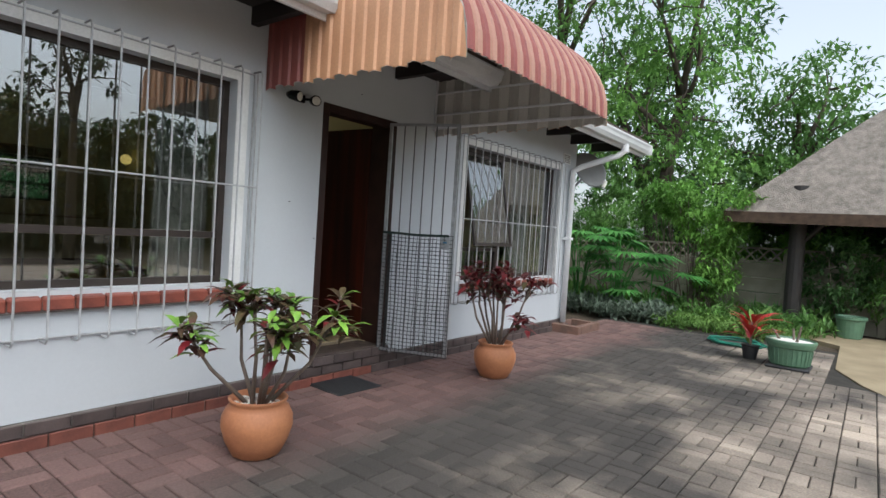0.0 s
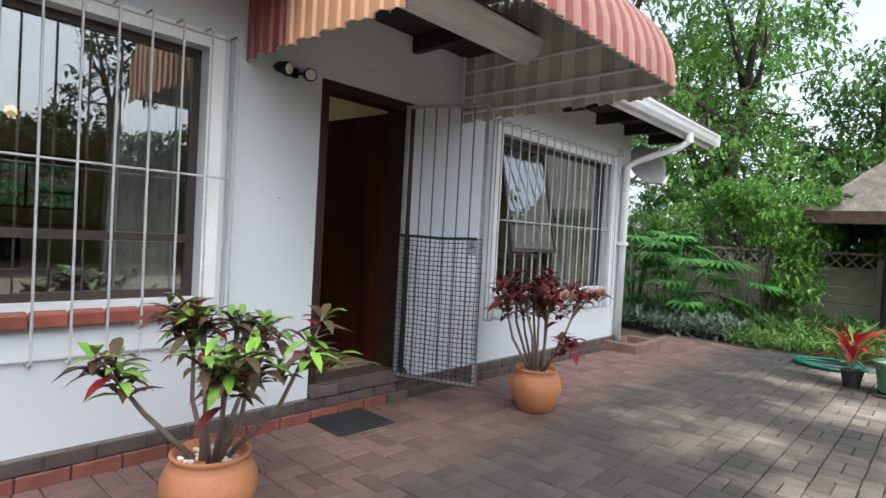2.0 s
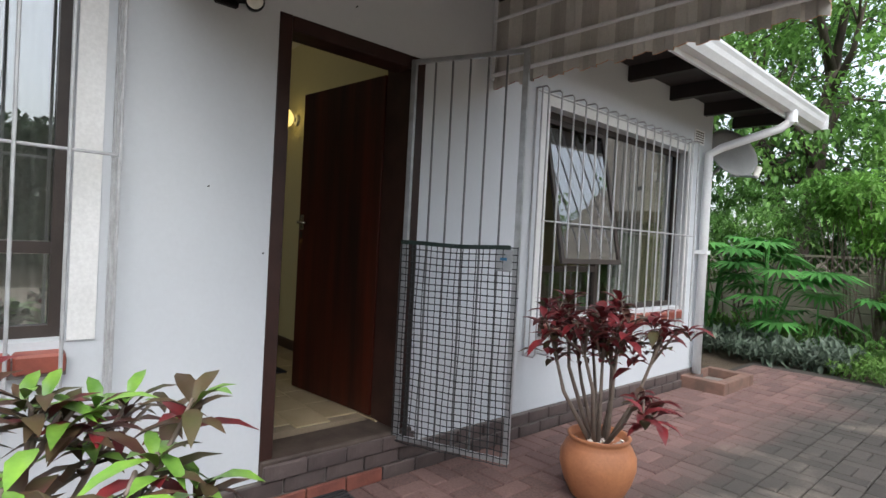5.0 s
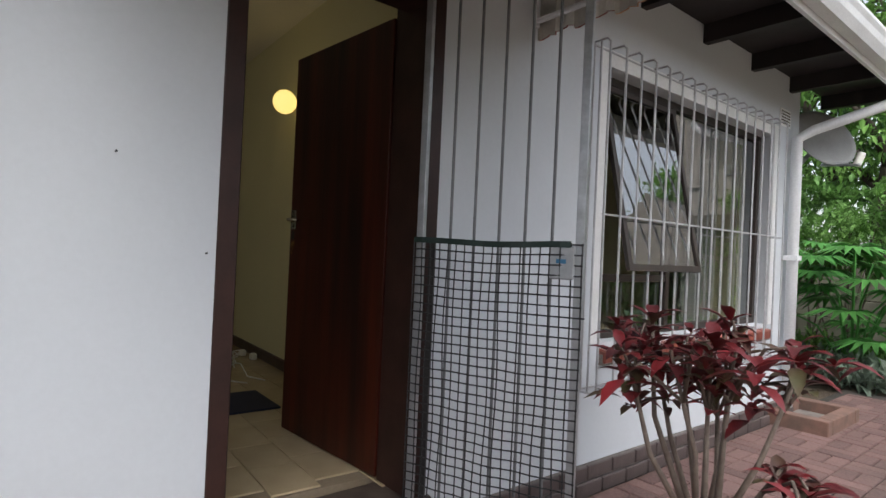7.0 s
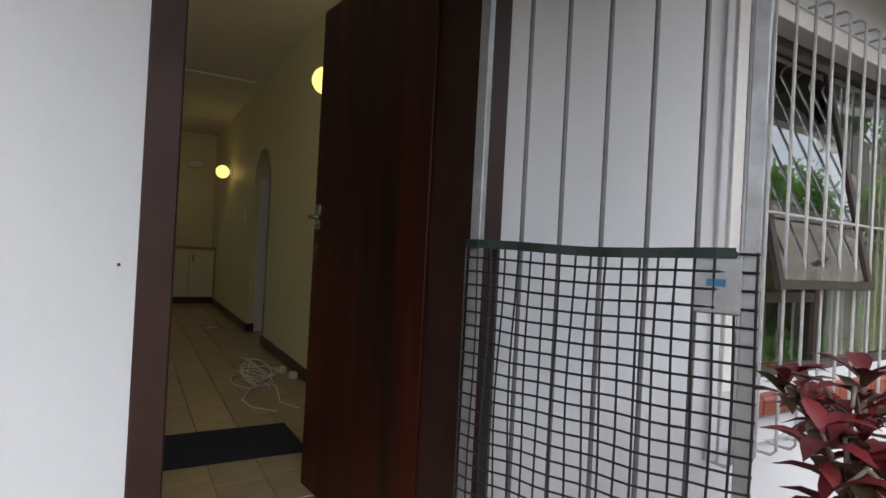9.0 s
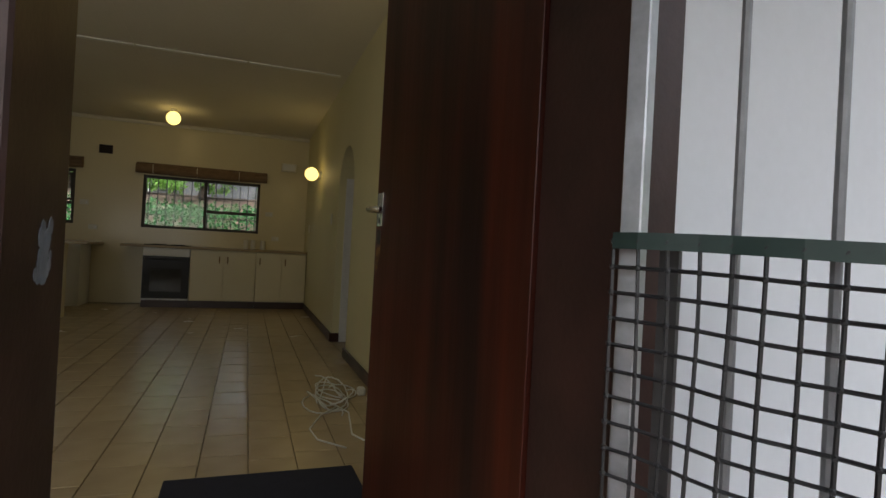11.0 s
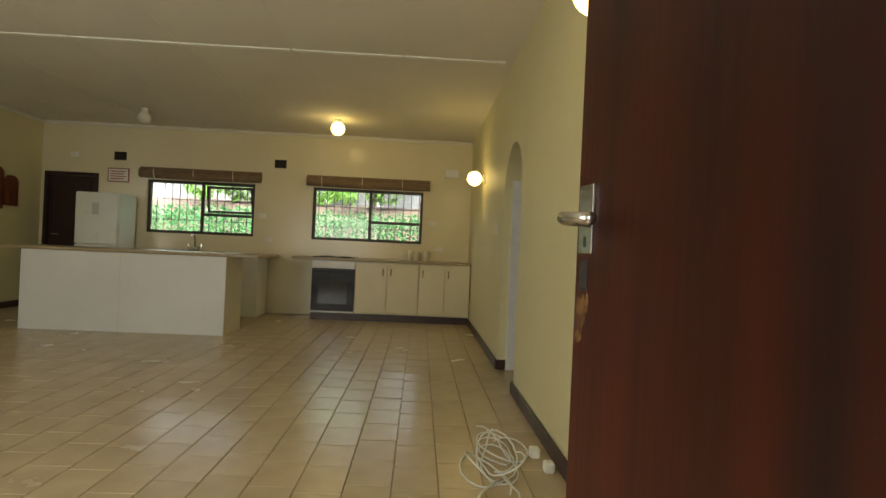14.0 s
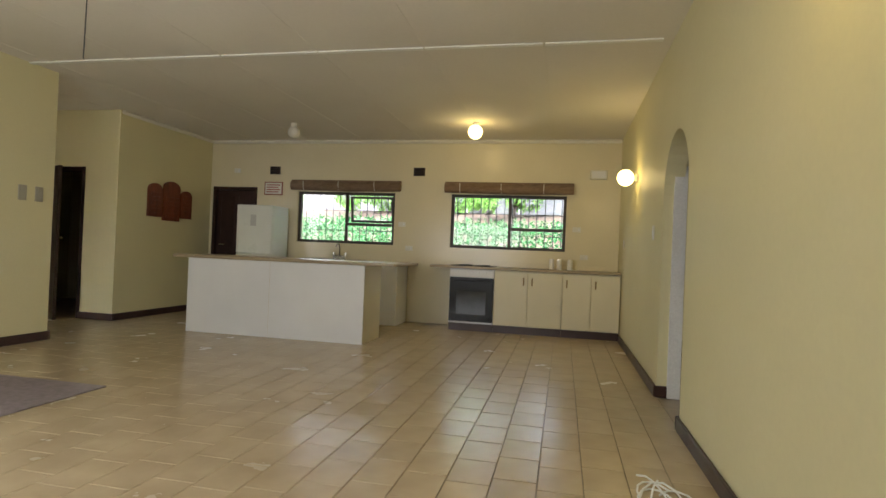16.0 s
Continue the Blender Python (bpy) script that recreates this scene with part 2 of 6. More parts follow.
def boxes(*rows, bevel=0.0):
    bm = bmesh.new()
    for r in rows:
        box(bm, *r, bevel=bevel)
    return bm


def rod(bm, p, q, r, r2=None, seg=10):
    """A round bar from p to q."""
    p, q = Vector(p), Vector(q)
    d = q - p
    m = Matrix.Translation((p + q) / 2) @ d.to_track_quat('Z', 'Y').to_matrix().to_4x4()
    bmesh.ops.create_cone(bm, cap_ends=True, segments=seg, radius1=r, radius2=r if r2 is None else r2, depth=d.length, matrix=m)
    return bm


def rods(*rows, seg=10):
    bm = bmesh.new()
    for p, q, r in rows:
        rod(bm, p, q, r, seg=seg)
    return bm


def tube(bm, pts, r, seg=6, r2=None):
    """A round tube along a line of points, tapering to r2."""
    pts = [Vector(p) for p in pts]
    r2 = r if r2 is None else r2
    rings = []
    side = None
    for i, p in enumerate(pts):
        d = (pts[min(i + 1, len(pts) - 1)] - pts[max(i - 1, 0)]).normalized()
        ref = side if side is not None else (Vector((0, 0, 1)) if abs(d.z) < 0.9 else Vector((1, 0, 0)))
        a = d.cross(ref).normalized() if side is None else (ref - d * ref.dot(d)).normalized()
        side = a
        b = d.cross(a)
        rad = r + (r2 - r) * i / max(1, len(pts) - 1)
        rings.append([bm.verts.new(p + (a * math.cos(k * math.tau / seg) + b * math.sin(k * math.tau / seg)) * rad) for k in range(seg)])
    for u, v in zip(rings, rings[1:]):
        for k in range(seg):
            bm.faces.new((u[k], u[(k + 1) % seg], v[(k + 1) % seg], v[k]))
    bm.faces.new(rings[0][::-1])
    bm.faces.new(rings[-1])
    return bm


def lathe(bm, prof, seg=28, at=(0, 0, 0)):
    """A turned body from (radius, height) pairs."""
    rings = [[bm.verts.new((at[0] + r * math.cos(k * math.tau / seg), at[1] + r * math.sin(k * math.tau / seg), at[2] + z)) for k in range(seg)] for r, z in prof]
    for u, v in zip(rings, rings[1:]):
        for k in range(seg):
            bm.faces.new((u[k], u[(k + 1) % seg], v[(k + 1) % seg], v[k]))
    if prof[0][0] > 0.001:
        bm.faces.new(rings[0][::-1])
    if prof[-1][0] > 0.001:
        bm.faces.new(rings[-1])
    return bm


def thicken(bm, t):
    bmesh.ops.recalc_face_normals(bm, faces=bm.faces[:])
    bm.normal_update()
    bmesh.ops.solidify(bm, geom=bm.faces[:], thickness=t)


def ball(bm, c, r, u=20, v=12):
    bmesh.ops.create_uvsphere(bm, u_segments=u, v_segments=v, radius=r, matrix=Matrix.Translation(c))
    return bm


def wall_cells(bm, axis, a, b, u0, u1, z0, z1, holes):
    """A wall slab between a and b on its axis ('x' or 'y'), from u0 to u1 along, with rectangular holes (u0, u1, z0, z1)."""
    us = sorted({u0, u1, *[h[0] for h in holes], *[h[1] for h in holes]})
    for p, q in zip(us, us[1:]):
        cut = sorted((h[2], h[3]) for h in holes if h[0] <= p + 1e-6 and h[1] >= q - 1e-6)
        z = z0
        for c0, c1 in cut + [(z1, z1)]:
            if c0 > z + 1e-6:
                if axis == 'x':
                    box(bm, a, b, p, q, z, c0)
                else:
                    box(bm, p, q, a, b, z, c0)
            z = c1
    bmesh.ops.remove_doubles(bm, verts=bm.verts[:], dist=1e-5)
    return bm


# ---- the room's own plan, scaled and turned by a fit to the camera path ----
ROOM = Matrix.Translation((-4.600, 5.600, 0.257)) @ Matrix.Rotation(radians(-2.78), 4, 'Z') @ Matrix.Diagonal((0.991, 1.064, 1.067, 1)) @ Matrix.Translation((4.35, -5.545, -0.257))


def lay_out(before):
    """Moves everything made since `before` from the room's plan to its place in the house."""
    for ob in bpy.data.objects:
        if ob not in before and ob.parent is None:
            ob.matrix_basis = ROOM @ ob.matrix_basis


# ---- ground and paving base ----
FX, FI, HE = -4.10, -4.33, 9.05          # facade: outer and inner face, and its far end
FL, CE = 0.257, 2.87          # indoor floor and ceiling
RW, KX = 5.545, -12.80          # side wall of the big room, kitchen wall
bm = bmesh.new()
bmesh.ops.create_grid(bm, x_segments=40, y_segments=40, size=400, matrix=Matrix.Translation((0, 0, -0.05)))
tagged(structure("ground", bm, M_GROUND), "dark bare garden soil reaching far beyond the house", "ground")

# ---- facade ----
W1 = (0.90, 3.62, 0.88, 2.31)
W2 = (6.43, 8.68, 0.80, 2.31)
DOOR = (4.39, 5.27, 0.10, 2.33)
bm = bmesh.new()
wall_cells(bm, 'x', FI, FX, -1.5, HE, 0.16, 3.1, [W1, W2, (DOOR[0], DOOR[1], 0.16, DOOR[3])])
wall_facade = tagged(structure("wall_facade", bm, M_WALL), "smooth white plastered house wall with windows and doorway", "wall")
bm = boxes((-13.3, FX, HE + 0.002, HE + 0.15, 0.0, 3.1))
tagged(structure("wall_end", bm, M_WALL), "white plastered end wall of the house", "wall")
# inside skin and other walls of the big room
bm = bmesh.new()
wall_cells(bm, 'x', FI - 0.02, FI - 0.001, -1.5, HE - 0.03, FL, 3.08, [(W1[0], W1[1], W1[2], W1[3]), (DOOR[0], DOOR[1], FL, DOOR[3]), W2])
tagged(structure("wall_front_inside", bm, M_INWALL), "cream painted inside face of the front wall", "wall")
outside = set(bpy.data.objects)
ARCH = (-9.235, -8.335)
bm = bmesh.new()
N = 16
zs, za = 1.76, 2.16            # arch springing and crown
box(bm, KX, ARCH[0], RW, RW + 0.14, FL, CE)
box(bm, ARCH[1], FI + 0.22, RW, RW + 0.14, FL, CE)
cx, hw = (ARCH[0] + ARCH[1]) / 2, (ARCH[1] - ARCH[0]) / 2
for i in range(N):
    a0, a1 = math.pi * i / N, math.pi * (i + 1) / N
    p = [(cx + hw * math.cos(a), zs + (za - zs) * math.sin(a)) for a in (a0, a1)]
    for y, flip in ((RW, 0), (RW + 0.14, 1)):
        q = [bm.verts.new((x, y, z)) for x, z in ((p[0][0], p[0][1]), (p[0][0], CE), (p[1][0], CE), (p[1][0], p[1][1]))]
        bm.faces.new(q[::-1] if flip else q)
    q = [bm.verts.new((x, y, z)) for x, z, y in ((*p[0], RW), (*p[0], RW + 0.14), (*p[1], RW + 0.14), (*p[1], RW))]
    bm.faces.new(q[::-1])
tagged(structure("wall_side", bm, M_INWALL), "long cream painted side wall with an arched opening", "wall")
# kitchen wall with its two windows and the back door
KW1, KW2, KD = (0.885, 2.41, 1.345, 2.10), (3.245, 4.845, 1.345, 2.10), (-0.55, 0.20, FL, 2.15)
bm = bmesh.new()
wall_cells(bm, 'x', KX - 0.2, KX, -3.2, 8.3, FL, CE, [KW1, KW2, KD])
tagged(structure("wall_kitchen", bm, M_TILEWALL), "glossy cream tiled kitchen wall with two windows", "wall")
# left side of the room: passage corner and wall with switches
bm = boxes((KX, -10.80, -0.74, -0.60, FL, CE), (-10.94, -10.80, -1.09, -0.74, FL, CE))
wall_cells(bm, 'x', -10.94, -10.80, -1.9, -1.09, 2.16, CE, [])
box(bm, -10.94, -10.80, -3.2, -1.9, FL, CE)
tagged(structure("wall_passage", bm, M_INWALL), "cream painted wall at the passage corner", "wall")
bm = boxes((-9.35, FI + 0.2, -0.23, -0.09, FL, CE))
tagged(structure("wall_left", bm, M_INWALL), "cream painted wall end with light switches", "wall")
bm = boxes((-13.0, FI + 0.2, -3.4, -3.2, 0, CE))
tagged(structure("wall_back_left", bm, M_INWALL), "plain cream wall closing the passage", "wall")
bm = boxes((KX, FI + 0.2, 8.2, 8.3, FL, CE))
tagged(structure("wall_room_far", bm, M_INWALL), "cream wall of the room beside", "wall")
bm = boxes((-13.0, FI + 0.22, -3.4, 8.3, CE, CE + 0.06))
tagged(structure("ceiling", bm, M_CEIL), "flat off-white board ceiling with joint strips", "ceiling")
# ceiling cover strips and cornice
bm = bmesh.new()
ys = [-3.1, -1.65, -0.75, 0.13, 1.02, 1.9, 2.79, 3.69, 4.62, 5.48]
for a, b in zip(ys, ys[1:]):
    box(bm, -9.06, -9.012, a + 0.008, b - 0.008, CE - 0.012, CE - 0.0005)
tagged(structure("trim_ceiling_strip", bm, M_STRIP), "white cover strip along the ceiling joint", "trim")
bm = bmesh.new()
for y in ys[2:-1]:
    box(bm, -12.6, -4.4, y - 0.004, y + 0.004, CE - 0.003, CE - 0.0004)
tagged(structure("trim_board_joint", bm, M_CEIL), "faint filled joint between ceiling boards", "trim")
bm = boxes((KX, KX + 0.045, -0.60, RW, CE - 0.055, CE - 0.001), (KX + .045, -10.80, -0.60, -0.555, CE - 0.055, CE - 0.001), bevel=0.02)
tagged(structure("trim_cornice", bm, M_CEIL), "plain off-white cove cornice", "trim")
# skirting
for nm, row in (("baseboard", (ARCH[1], -4.15, RW - 0.022, RW - 0.0005, FL, FL + 0.085)), ("baseboard", (-12.20, ARCH[0], RW - 0.022, RW - 0.0005, FL, FL + 0.085)),
                ("baseboard", (ARCH[0] - 0.0, ARCH[0] + 0.02, RW - 0.022, RW + 0.14, FL, FL + 0.085)),
                ("baseboard", (ARCH[1] - 0.02, ARCH[1], RW - 0.022, RW + 0.14, FL, FL + 0.085)),
                ("baseboard", (KX, -10.80, -0.60, -0.578, FL, FL + 0.085)), ("baseboard", (-10.80, -10.778, -1.09, -0.578, FL, FL + 0.085)),
                ("baseboard", (-9.35, -4.36, -0.09, -0.068, FL, FL + 0.085)), ("baseboard", (-9.372, -9.35, -0.23, -0.068, FL, FL + 0.085))):
    tagged(structure(nm, boxes(row, bevel=0.006), M_BASE), "dark brown skirting board", "skirting")
# floor slab and room beyond the arch
tagged(structure("floor", boxes((-13.0, FI + 0.22, -3.4, 8.3, 0.06, FL - 0.008)), M_FLOORBASE), "beige ceramic tile floor with dark grout", "floor")
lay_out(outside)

# ---- roof and eave ----
bm = bmesh.new()
pr = [(-3.40, 2.93), (-8.6, 4.75), (-13.7, 2.93)]
for (x0, z0), (x1, z1) in zip(pr, pr[1:]):
    q = [bm.verts.new(v) for v in ((x0, -3.6, z0), (x0, 10.25, z0), (x1, 10.25, z1), (x1, -3.6, z1))]
    bm.faces.new(q)
thicken(bm, 0.06)
tagged(structure("roof", bm, M_ROOFTILE), "grey-brown tiled house roof", "roof")
bm = boxes((-4.1, -3.46, -3.5, 10.15, 2.845, 2.875))
tagged(structure("trim_soffit", bm, M_SOFFIT), "dark boarded underside of the eave", "trim")
y = -2.3
while y < 10.1:
    bm = bmesh.new()
    vs = [(-4.098, 2.72), (-3.50, 2.72), (-3.47, 2.76), (-3.47, 2.843), (-4.098, 2.843)]
    f = [bm.verts.new((a, y, b)) for a, b in vs]
    fc = bm.faces.new(f)
    ex = bmesh.ops.extrude_face_region(bm, geom=[fc])
    bmesh.ops.translate(bm, verts=[v for v in ex["geom"] if isinstance(v, bmesh.types.BMVert)], vec=(0, 0.06, 0))
    bmesh.ops.recalc_face_normals(bm, faces=bm.faces)
    tagged(structure("trim_rafter", bm, M_RAFTER), "dark timber rafter tail under the eave", "rafter")
    y += 0.75
gutter = thing("gutter", "white painted metal roof gutter along the eave", "gutter", (-3.4, 10.2, 2.72))
bm = bmesh.new()
prof = [(-0.05, 0.14), (-0.05, 0.0), (0.02, 0.0), (0.05, 0.05), (0.06, 0.09), (0.075, 0.12), (0.075, 0.14), (0.06, 0.14), (0.045, 0.06), (0.01, 0.015), (-0.035, 0.015), (-0.035, 0.14)]
f0 = [bm.verts.new((a, 0, b)) for a, b in prof]
f1 = [bm.verts.new((a, -13.7, b)) for a, b in prof]
for k in range(len(prof)):
    bm.faces.new((f0[k], f0[(k + 1) % len(prof)], f1[(k + 1) % len(prof)], f1[k]))
bm.faces.new(f0)
bm.faces.new(f1[::-1])
bmesh.ops.recalc_face_normals(bm, faces=bm.faces)
part("channel", bm, M_WHITEPAINT, gutter)
part("fascia", boxes((-0.075, -0.052, -13.7, 0.0, -0.04, 0.15)), M_WHITEPAINT, gutter)
part("end_cap", boxes((-0.055, 0.08, 0.001, 0.012, -0.005, 0.145)), M_WHITEPAINT, gutter)
pipe = thing("downpipe", "white painted downpipe with an elbow from the gutter", "downpipe", (-4.03, 8.97, 0.12))
bm = tube(bmesh.new(), [(0.63, 0.3, 2.62), (0.63, 0.3, 2.52), (0.55, 0.26, 2.45), (0.10, 0.05, 2.27), (0.0, 0.0, 2.2), (0, 0, 2.0), (0, 0, 0.0)], 0.042, 14)
part("pipe", bm, M_WHITEPAINT, pipe, smooth=True)
part("outlet", rods(((0.63, 0.3, 2.5), (0.63, 0.3, 2.61), 0.052), seg=14), M_WHITEPAINT, pipe)
part("bracket", boxes((-0.068, 0.05, -0.05, 0.05, 1.2, 1.24)), M_WHITEPAINT, pipe)

# ---- plinth bricks along the facade, threshold ----
plinth = structure("trim_plinth", boxes((FX - 0.2, FX + 0.012, -1.5, HE + 0.15, -0.05, 0.155)), M_MORTAR)
tagged(plinth, "two courses of dark and red bricks at the foot of the wall", "plinth")
threshold = thing("doorstep", "worn dark brown brick step at the front door", "step", (FX, 4.845, 0.0))
part("slab", boxes((-0.23, 0.02, -0.45, 0.45, 0.165, 0.25), bevel=0.008), surf("worn_step", (0.10, 0.075, 0.06), (0.05, 0.035, 0.03), rough=0.6, scale=7, bump=0.4), threshold)


# ---- front door, gate, windows, grilles ----
dframe = thing("door_frame", "dark brown painted timber frame round the front doorway", "door frame", (FX, DOOR[0], 0.25))
dw = DOOR[1] - DOOR[0]
dh = DOOR[3] - 0.25
part("jamb", boxes((-0.235, 0.006, 0.0, 0.065, 0, dh), bevel=0.004), M_FRAME, dframe)
part("jamb", boxes((-0.2345, 0.006, dw - 0.09, dw, 0, dh), bevel=0.004), M_FRAME, dframe)
part("head", boxes((-0.14, 0.005, 0.066, dw - 0.091, dh - 0.07, dh), bevel=0.004), M_FRAME, dframe)
bmw = bmesh.new()
rw = random.Random(8)
for k in range(26):
    cx0, cz0 = -0.14 + rw.gauss(0, 0.013), 1.0 + rw.uniform(-0.032, 0.036)
    rod(bmw, (cx0, 0.0652, cz0), (cx0, 0.0656 + k * 2e-5, cz0), rw.uniform(0.006, 0.014), seg=8)
part("worn_patch", bmw, surf("grey_undercoat", (0.20, 0.23, 0.26), (0.13, 0.15, 0.17), rough=0.6, scale=30), dframe, "patch of worn grey undercoat")
DL, DH = 0.84, 2.0
dang = math.degrees(math.atan2(5.125 - 5.19, -5.175 + 4.335))
door = thing("door_1", "dark red-brown stained timber front door standing open", "door", (-4.335, 5.19, 0.268), dang)
leaf = boxes((0.0, DL, -0.02, 0.02, 0.0, DH), bevel=0.0015)
part("leaf", leaf, M_DOORWOOD, door)
part("weatherboard", boxes((0.02, DL - 0.02, -0.05, -0.019, 0.0, 0.05), bevel=0.01), M_DOORWOOD, door)
for s in (-1, 1):
    pl = part("lock_plate", boxes((DL - 0.06, DL - 0.014, s * 0.0202, s * 0.024, 1.075, 1.178), bevel=0.001), M_CHROME, door, "worn steel lock plate")
    bmh = tube(bmesh.new(), [(DL - 0.038, s * 0.022, 1.125), (DL - 0.038, s * 0.055, 1.125), (DL - 0.055, s * 0.066, 1.125), (DL - 0.15, s * 0.066, 1.12)], 0.011, 10, 0.009)
    part("lever_handle", bmh, M_CHROME, pl, "steel lever handle", smooth=True)
    part("keyhole", boxes((DL - 0.041, DL - 0.034, s * 0.0241, s * 0.0247, 1.085, 1.10)), M_BLACK, pl)
part("key_plate", boxes((DL - 0.045, DL - 0.018, 0.0202, 0.0222, 1.02, 1.065), bevel=0.001), M_POST, door, "dark key plate")
M_BARE = surf("bare_scraped_wood", (0.27, 0.145, 0.04), (0.05, 0.017, 0.008), rough=0.7, scale=40, stretch=(1, 1, 0.7))
def ragged(bm, cx, cz, rx, rz, y0, y1, rng, n=26):
    """A thin flake with a torn outline."""
    rr = [1 + rng.uniform(-0.28, 0.22) for _ in range(n)]
    lo = [bm.verts.new((cx + rx * rr[k] * math.cos(k * math.tau / n), y0, cz + rz * rr[k] * math.sin(k * math.tau / n))) for k in range(n)]
    hi = [bm.verts.new((v.co.x, y1, v.co.z)) for v in lo]
    bm.faces.new(hi)
    for k in range(n):
        bm.faces.new((lo[k], lo[(k + 1) % n], hi[(k + 1) % n], hi[k]))


bmw = bmesh.new()
rw = random.Random(5)
ragged(bmw, DL - 0.028, 0.985, 0.017, 0.026, 0.0202, 0.0207, rw)
ragged(bmw, DL - 0.021, 0.948, 0.010, 0.010, 0.0202, 0.0206, rw)
ragged(bmw, DL - 0.046, 1.002, 0.005, 0.014, 0.0202, 0.0206, rw)
bmesh.ops.recalc_face_normals(bmw, faces=bmw.faces)
part("scraped_patch", bmw, M_BARE, door, "bare scraped wood under the lock")
for z in (0.22, 1.0, 1.75):
    part("hinge", rods(((-0.008, -0.02, z), (-0.008, -0.02, z + 0.1), 0.008), seg=8), M_FRAME, door)

GL, GZ0, GZ1, NZ = 0.67, 0.21, 2.30, 1.30
gang = math.degrees(math.atan2(5.415 - 5.165, -3.46 + 4.085))
gate = thing("security_gate", "grey steel security gate standing open with black netting tied on", "gate", (-4.085, 5.165, 0.0), gang)
for x0 in (0.0, GL - 0.03):
    part("upright", boxes((x0, x0 + 0.03, -0.012, 0.012, GZ0, GZ1), bevel=0.002), M_GALV, gate)
for z in (GZ0, GZ1 - 0.025):
    part("rail", boxes((0.03, GL - 0.03, -0.011, 0.011, z, z + 0.025), bevel=0.002), M_GALV, gate)
bar0 = None
for k in range(1, 6):
    x = 0.045 + (GL - 0.06) * k / 6
    if bar0 is None:
        first = part("bar", rods(((0, 0, GZ0 + 0.02), (0, 0, GZ1 - 0.02), 0.006), seg=8), M_GATE, gate)
        first.location.x = x
        bar0 = first.data
    else:
        o = new("bar", bar0)
        o.parent = gate
        o.location.x = x
lockbox = part("lock_box", boxes((GL - 0.115, GL - 0.028, -0.028, 0.02, 1.18, 1.295), bevel=0.004), M_GALV, gate, "steel lock box with a blue sticker")
part("sticker", boxes((GL - 0.09, GL - 0.055, -0.0295, -0.0282, 1.235, 1.25)), surf("blue_sticker", (0.05, 0.2, 0.35), (0.04, 0.15, 0.28), rough=0.5), lockbox)
# square mesh netting, wavy
net = bmesh.new()
rn = random.Random(3)
ny, nx = 31, 18
def net_pt(i, j):
    x = 0.0 + (GL - 0.0) * i / nx
    z = NZ - (NZ - GZ0) * j / ny
    return (x + 0.0025 * math.sin(j * 0.35 + i * 0.25), -0.020 - 0.010 * (1 + math.sin(i * 1.3 + j * 0.35)) / 2, z + 0.002 * math.sin(i * 0.5 + j * 0.3) - 0.006 * math.sin(i / nx * math.pi))
for i in range(nx + 1):
    tube(net, [net_pt(i, j) for j in range(ny + 1)], 0.0027, 4)
for j in range(ny + 1):
    tube(net, [net_pt(i, j) for i in range(nx + 1)], 0.0027, 4)
for i in range(nx + 1):
    for j in range(ny + 1):
        bmesh.ops.create_icosphere(net, subdivisions=1, radius=0.0052, matrix=Matrix.Translation(net_pt(i, j)))
part("netting", net, M_NET, gate, "black plastic square-mesh netting")
strap = bmesh.new()
pts = [net_pt(i, 0) for i in range(nx)]
lo = [strap.verts.new((a[0], a[1] - 0.004, a[2] - 0.010)) for a in pts]
hi = [strap.verts.new((a[0], a[1] - 0.004, a[2] + 0.012)) for a in pts]
for k in range(len(pts) - 1):
    strap.faces.new((lo[k], lo[k + 1], hi[k + 1], hi[k]))
thicken(strap, 0.003)
part("top_strap", strap, M_NETGREEN, gate, "black plastic edge strap")
for k in range(14):
    i, j = rn.choice((0, 3, 6, 10, 14, 18)), rn.randrange(3, 29)
    a = net_pt(i, j)
    part("cable_tie", tube(bmesh.new(), [(a[0] - 0.014, a[1] - 0.004, a[2]), (a[0], a[1] - 0.008, a[2] + 0.002), (a[0] + 0.016, a[1] - 0.004, a[2] + 0.001)], 0.0028, 5), M_NET, gate)
part("dark_flat_bar", boxes((0.052, 0.078, 0.002, 0.012, GZ0 + 0.02, NZ)), M_BLACKBAR, gate)


def pane(parent, x, y0, y1, z0, z1, mat=None):
    p = part("pane", boxes((x - 0.002, x + 0.002, y0, y1, z0, z1)), mat or M_GLASS, parent)
    p.visible_shadow = False
    return p


def window(name, wx, w, mull, trans, casements, label, mat=M_WINFRAME, depth=0.05, fw=0.045):
    """A framed window in an opening w = (y0, y1, z0, z1) at depth wx; mull: mullion ys; trans: rows (y0, y1, z)."""
    y0, y1, z0, z1 = w
    t = thing(name, label, "window", (0, 0, 0))
    t["kind"] = "structure"
    d = depth / 2
    fr = part("window_frame", boxes((wx - d, wx + d, y0, y1, z0, z0 + fw), (wx - d, wx + d, y0, y1, z1 - fw, z1), (wx - d, wx + d, y0, y0 + fw, z0 + fw, z1 - fw), (wx - d, wx + d, y1 - fw, y1, z0 + fw, z1 - fw)), mat, t)
    for m in mull:
        part("mullion", boxes((wx - d, wx + d, m - fw / 2, m + fw / 2, z0 + fw, z1 - fw)), mat, t)
    for a, b, z in trans:
        part("transom", boxes((wx - d * 0.9, wx + d * 0.9, a, b, z - fw / 2, z + fw / 2)), mat, t)
    return t


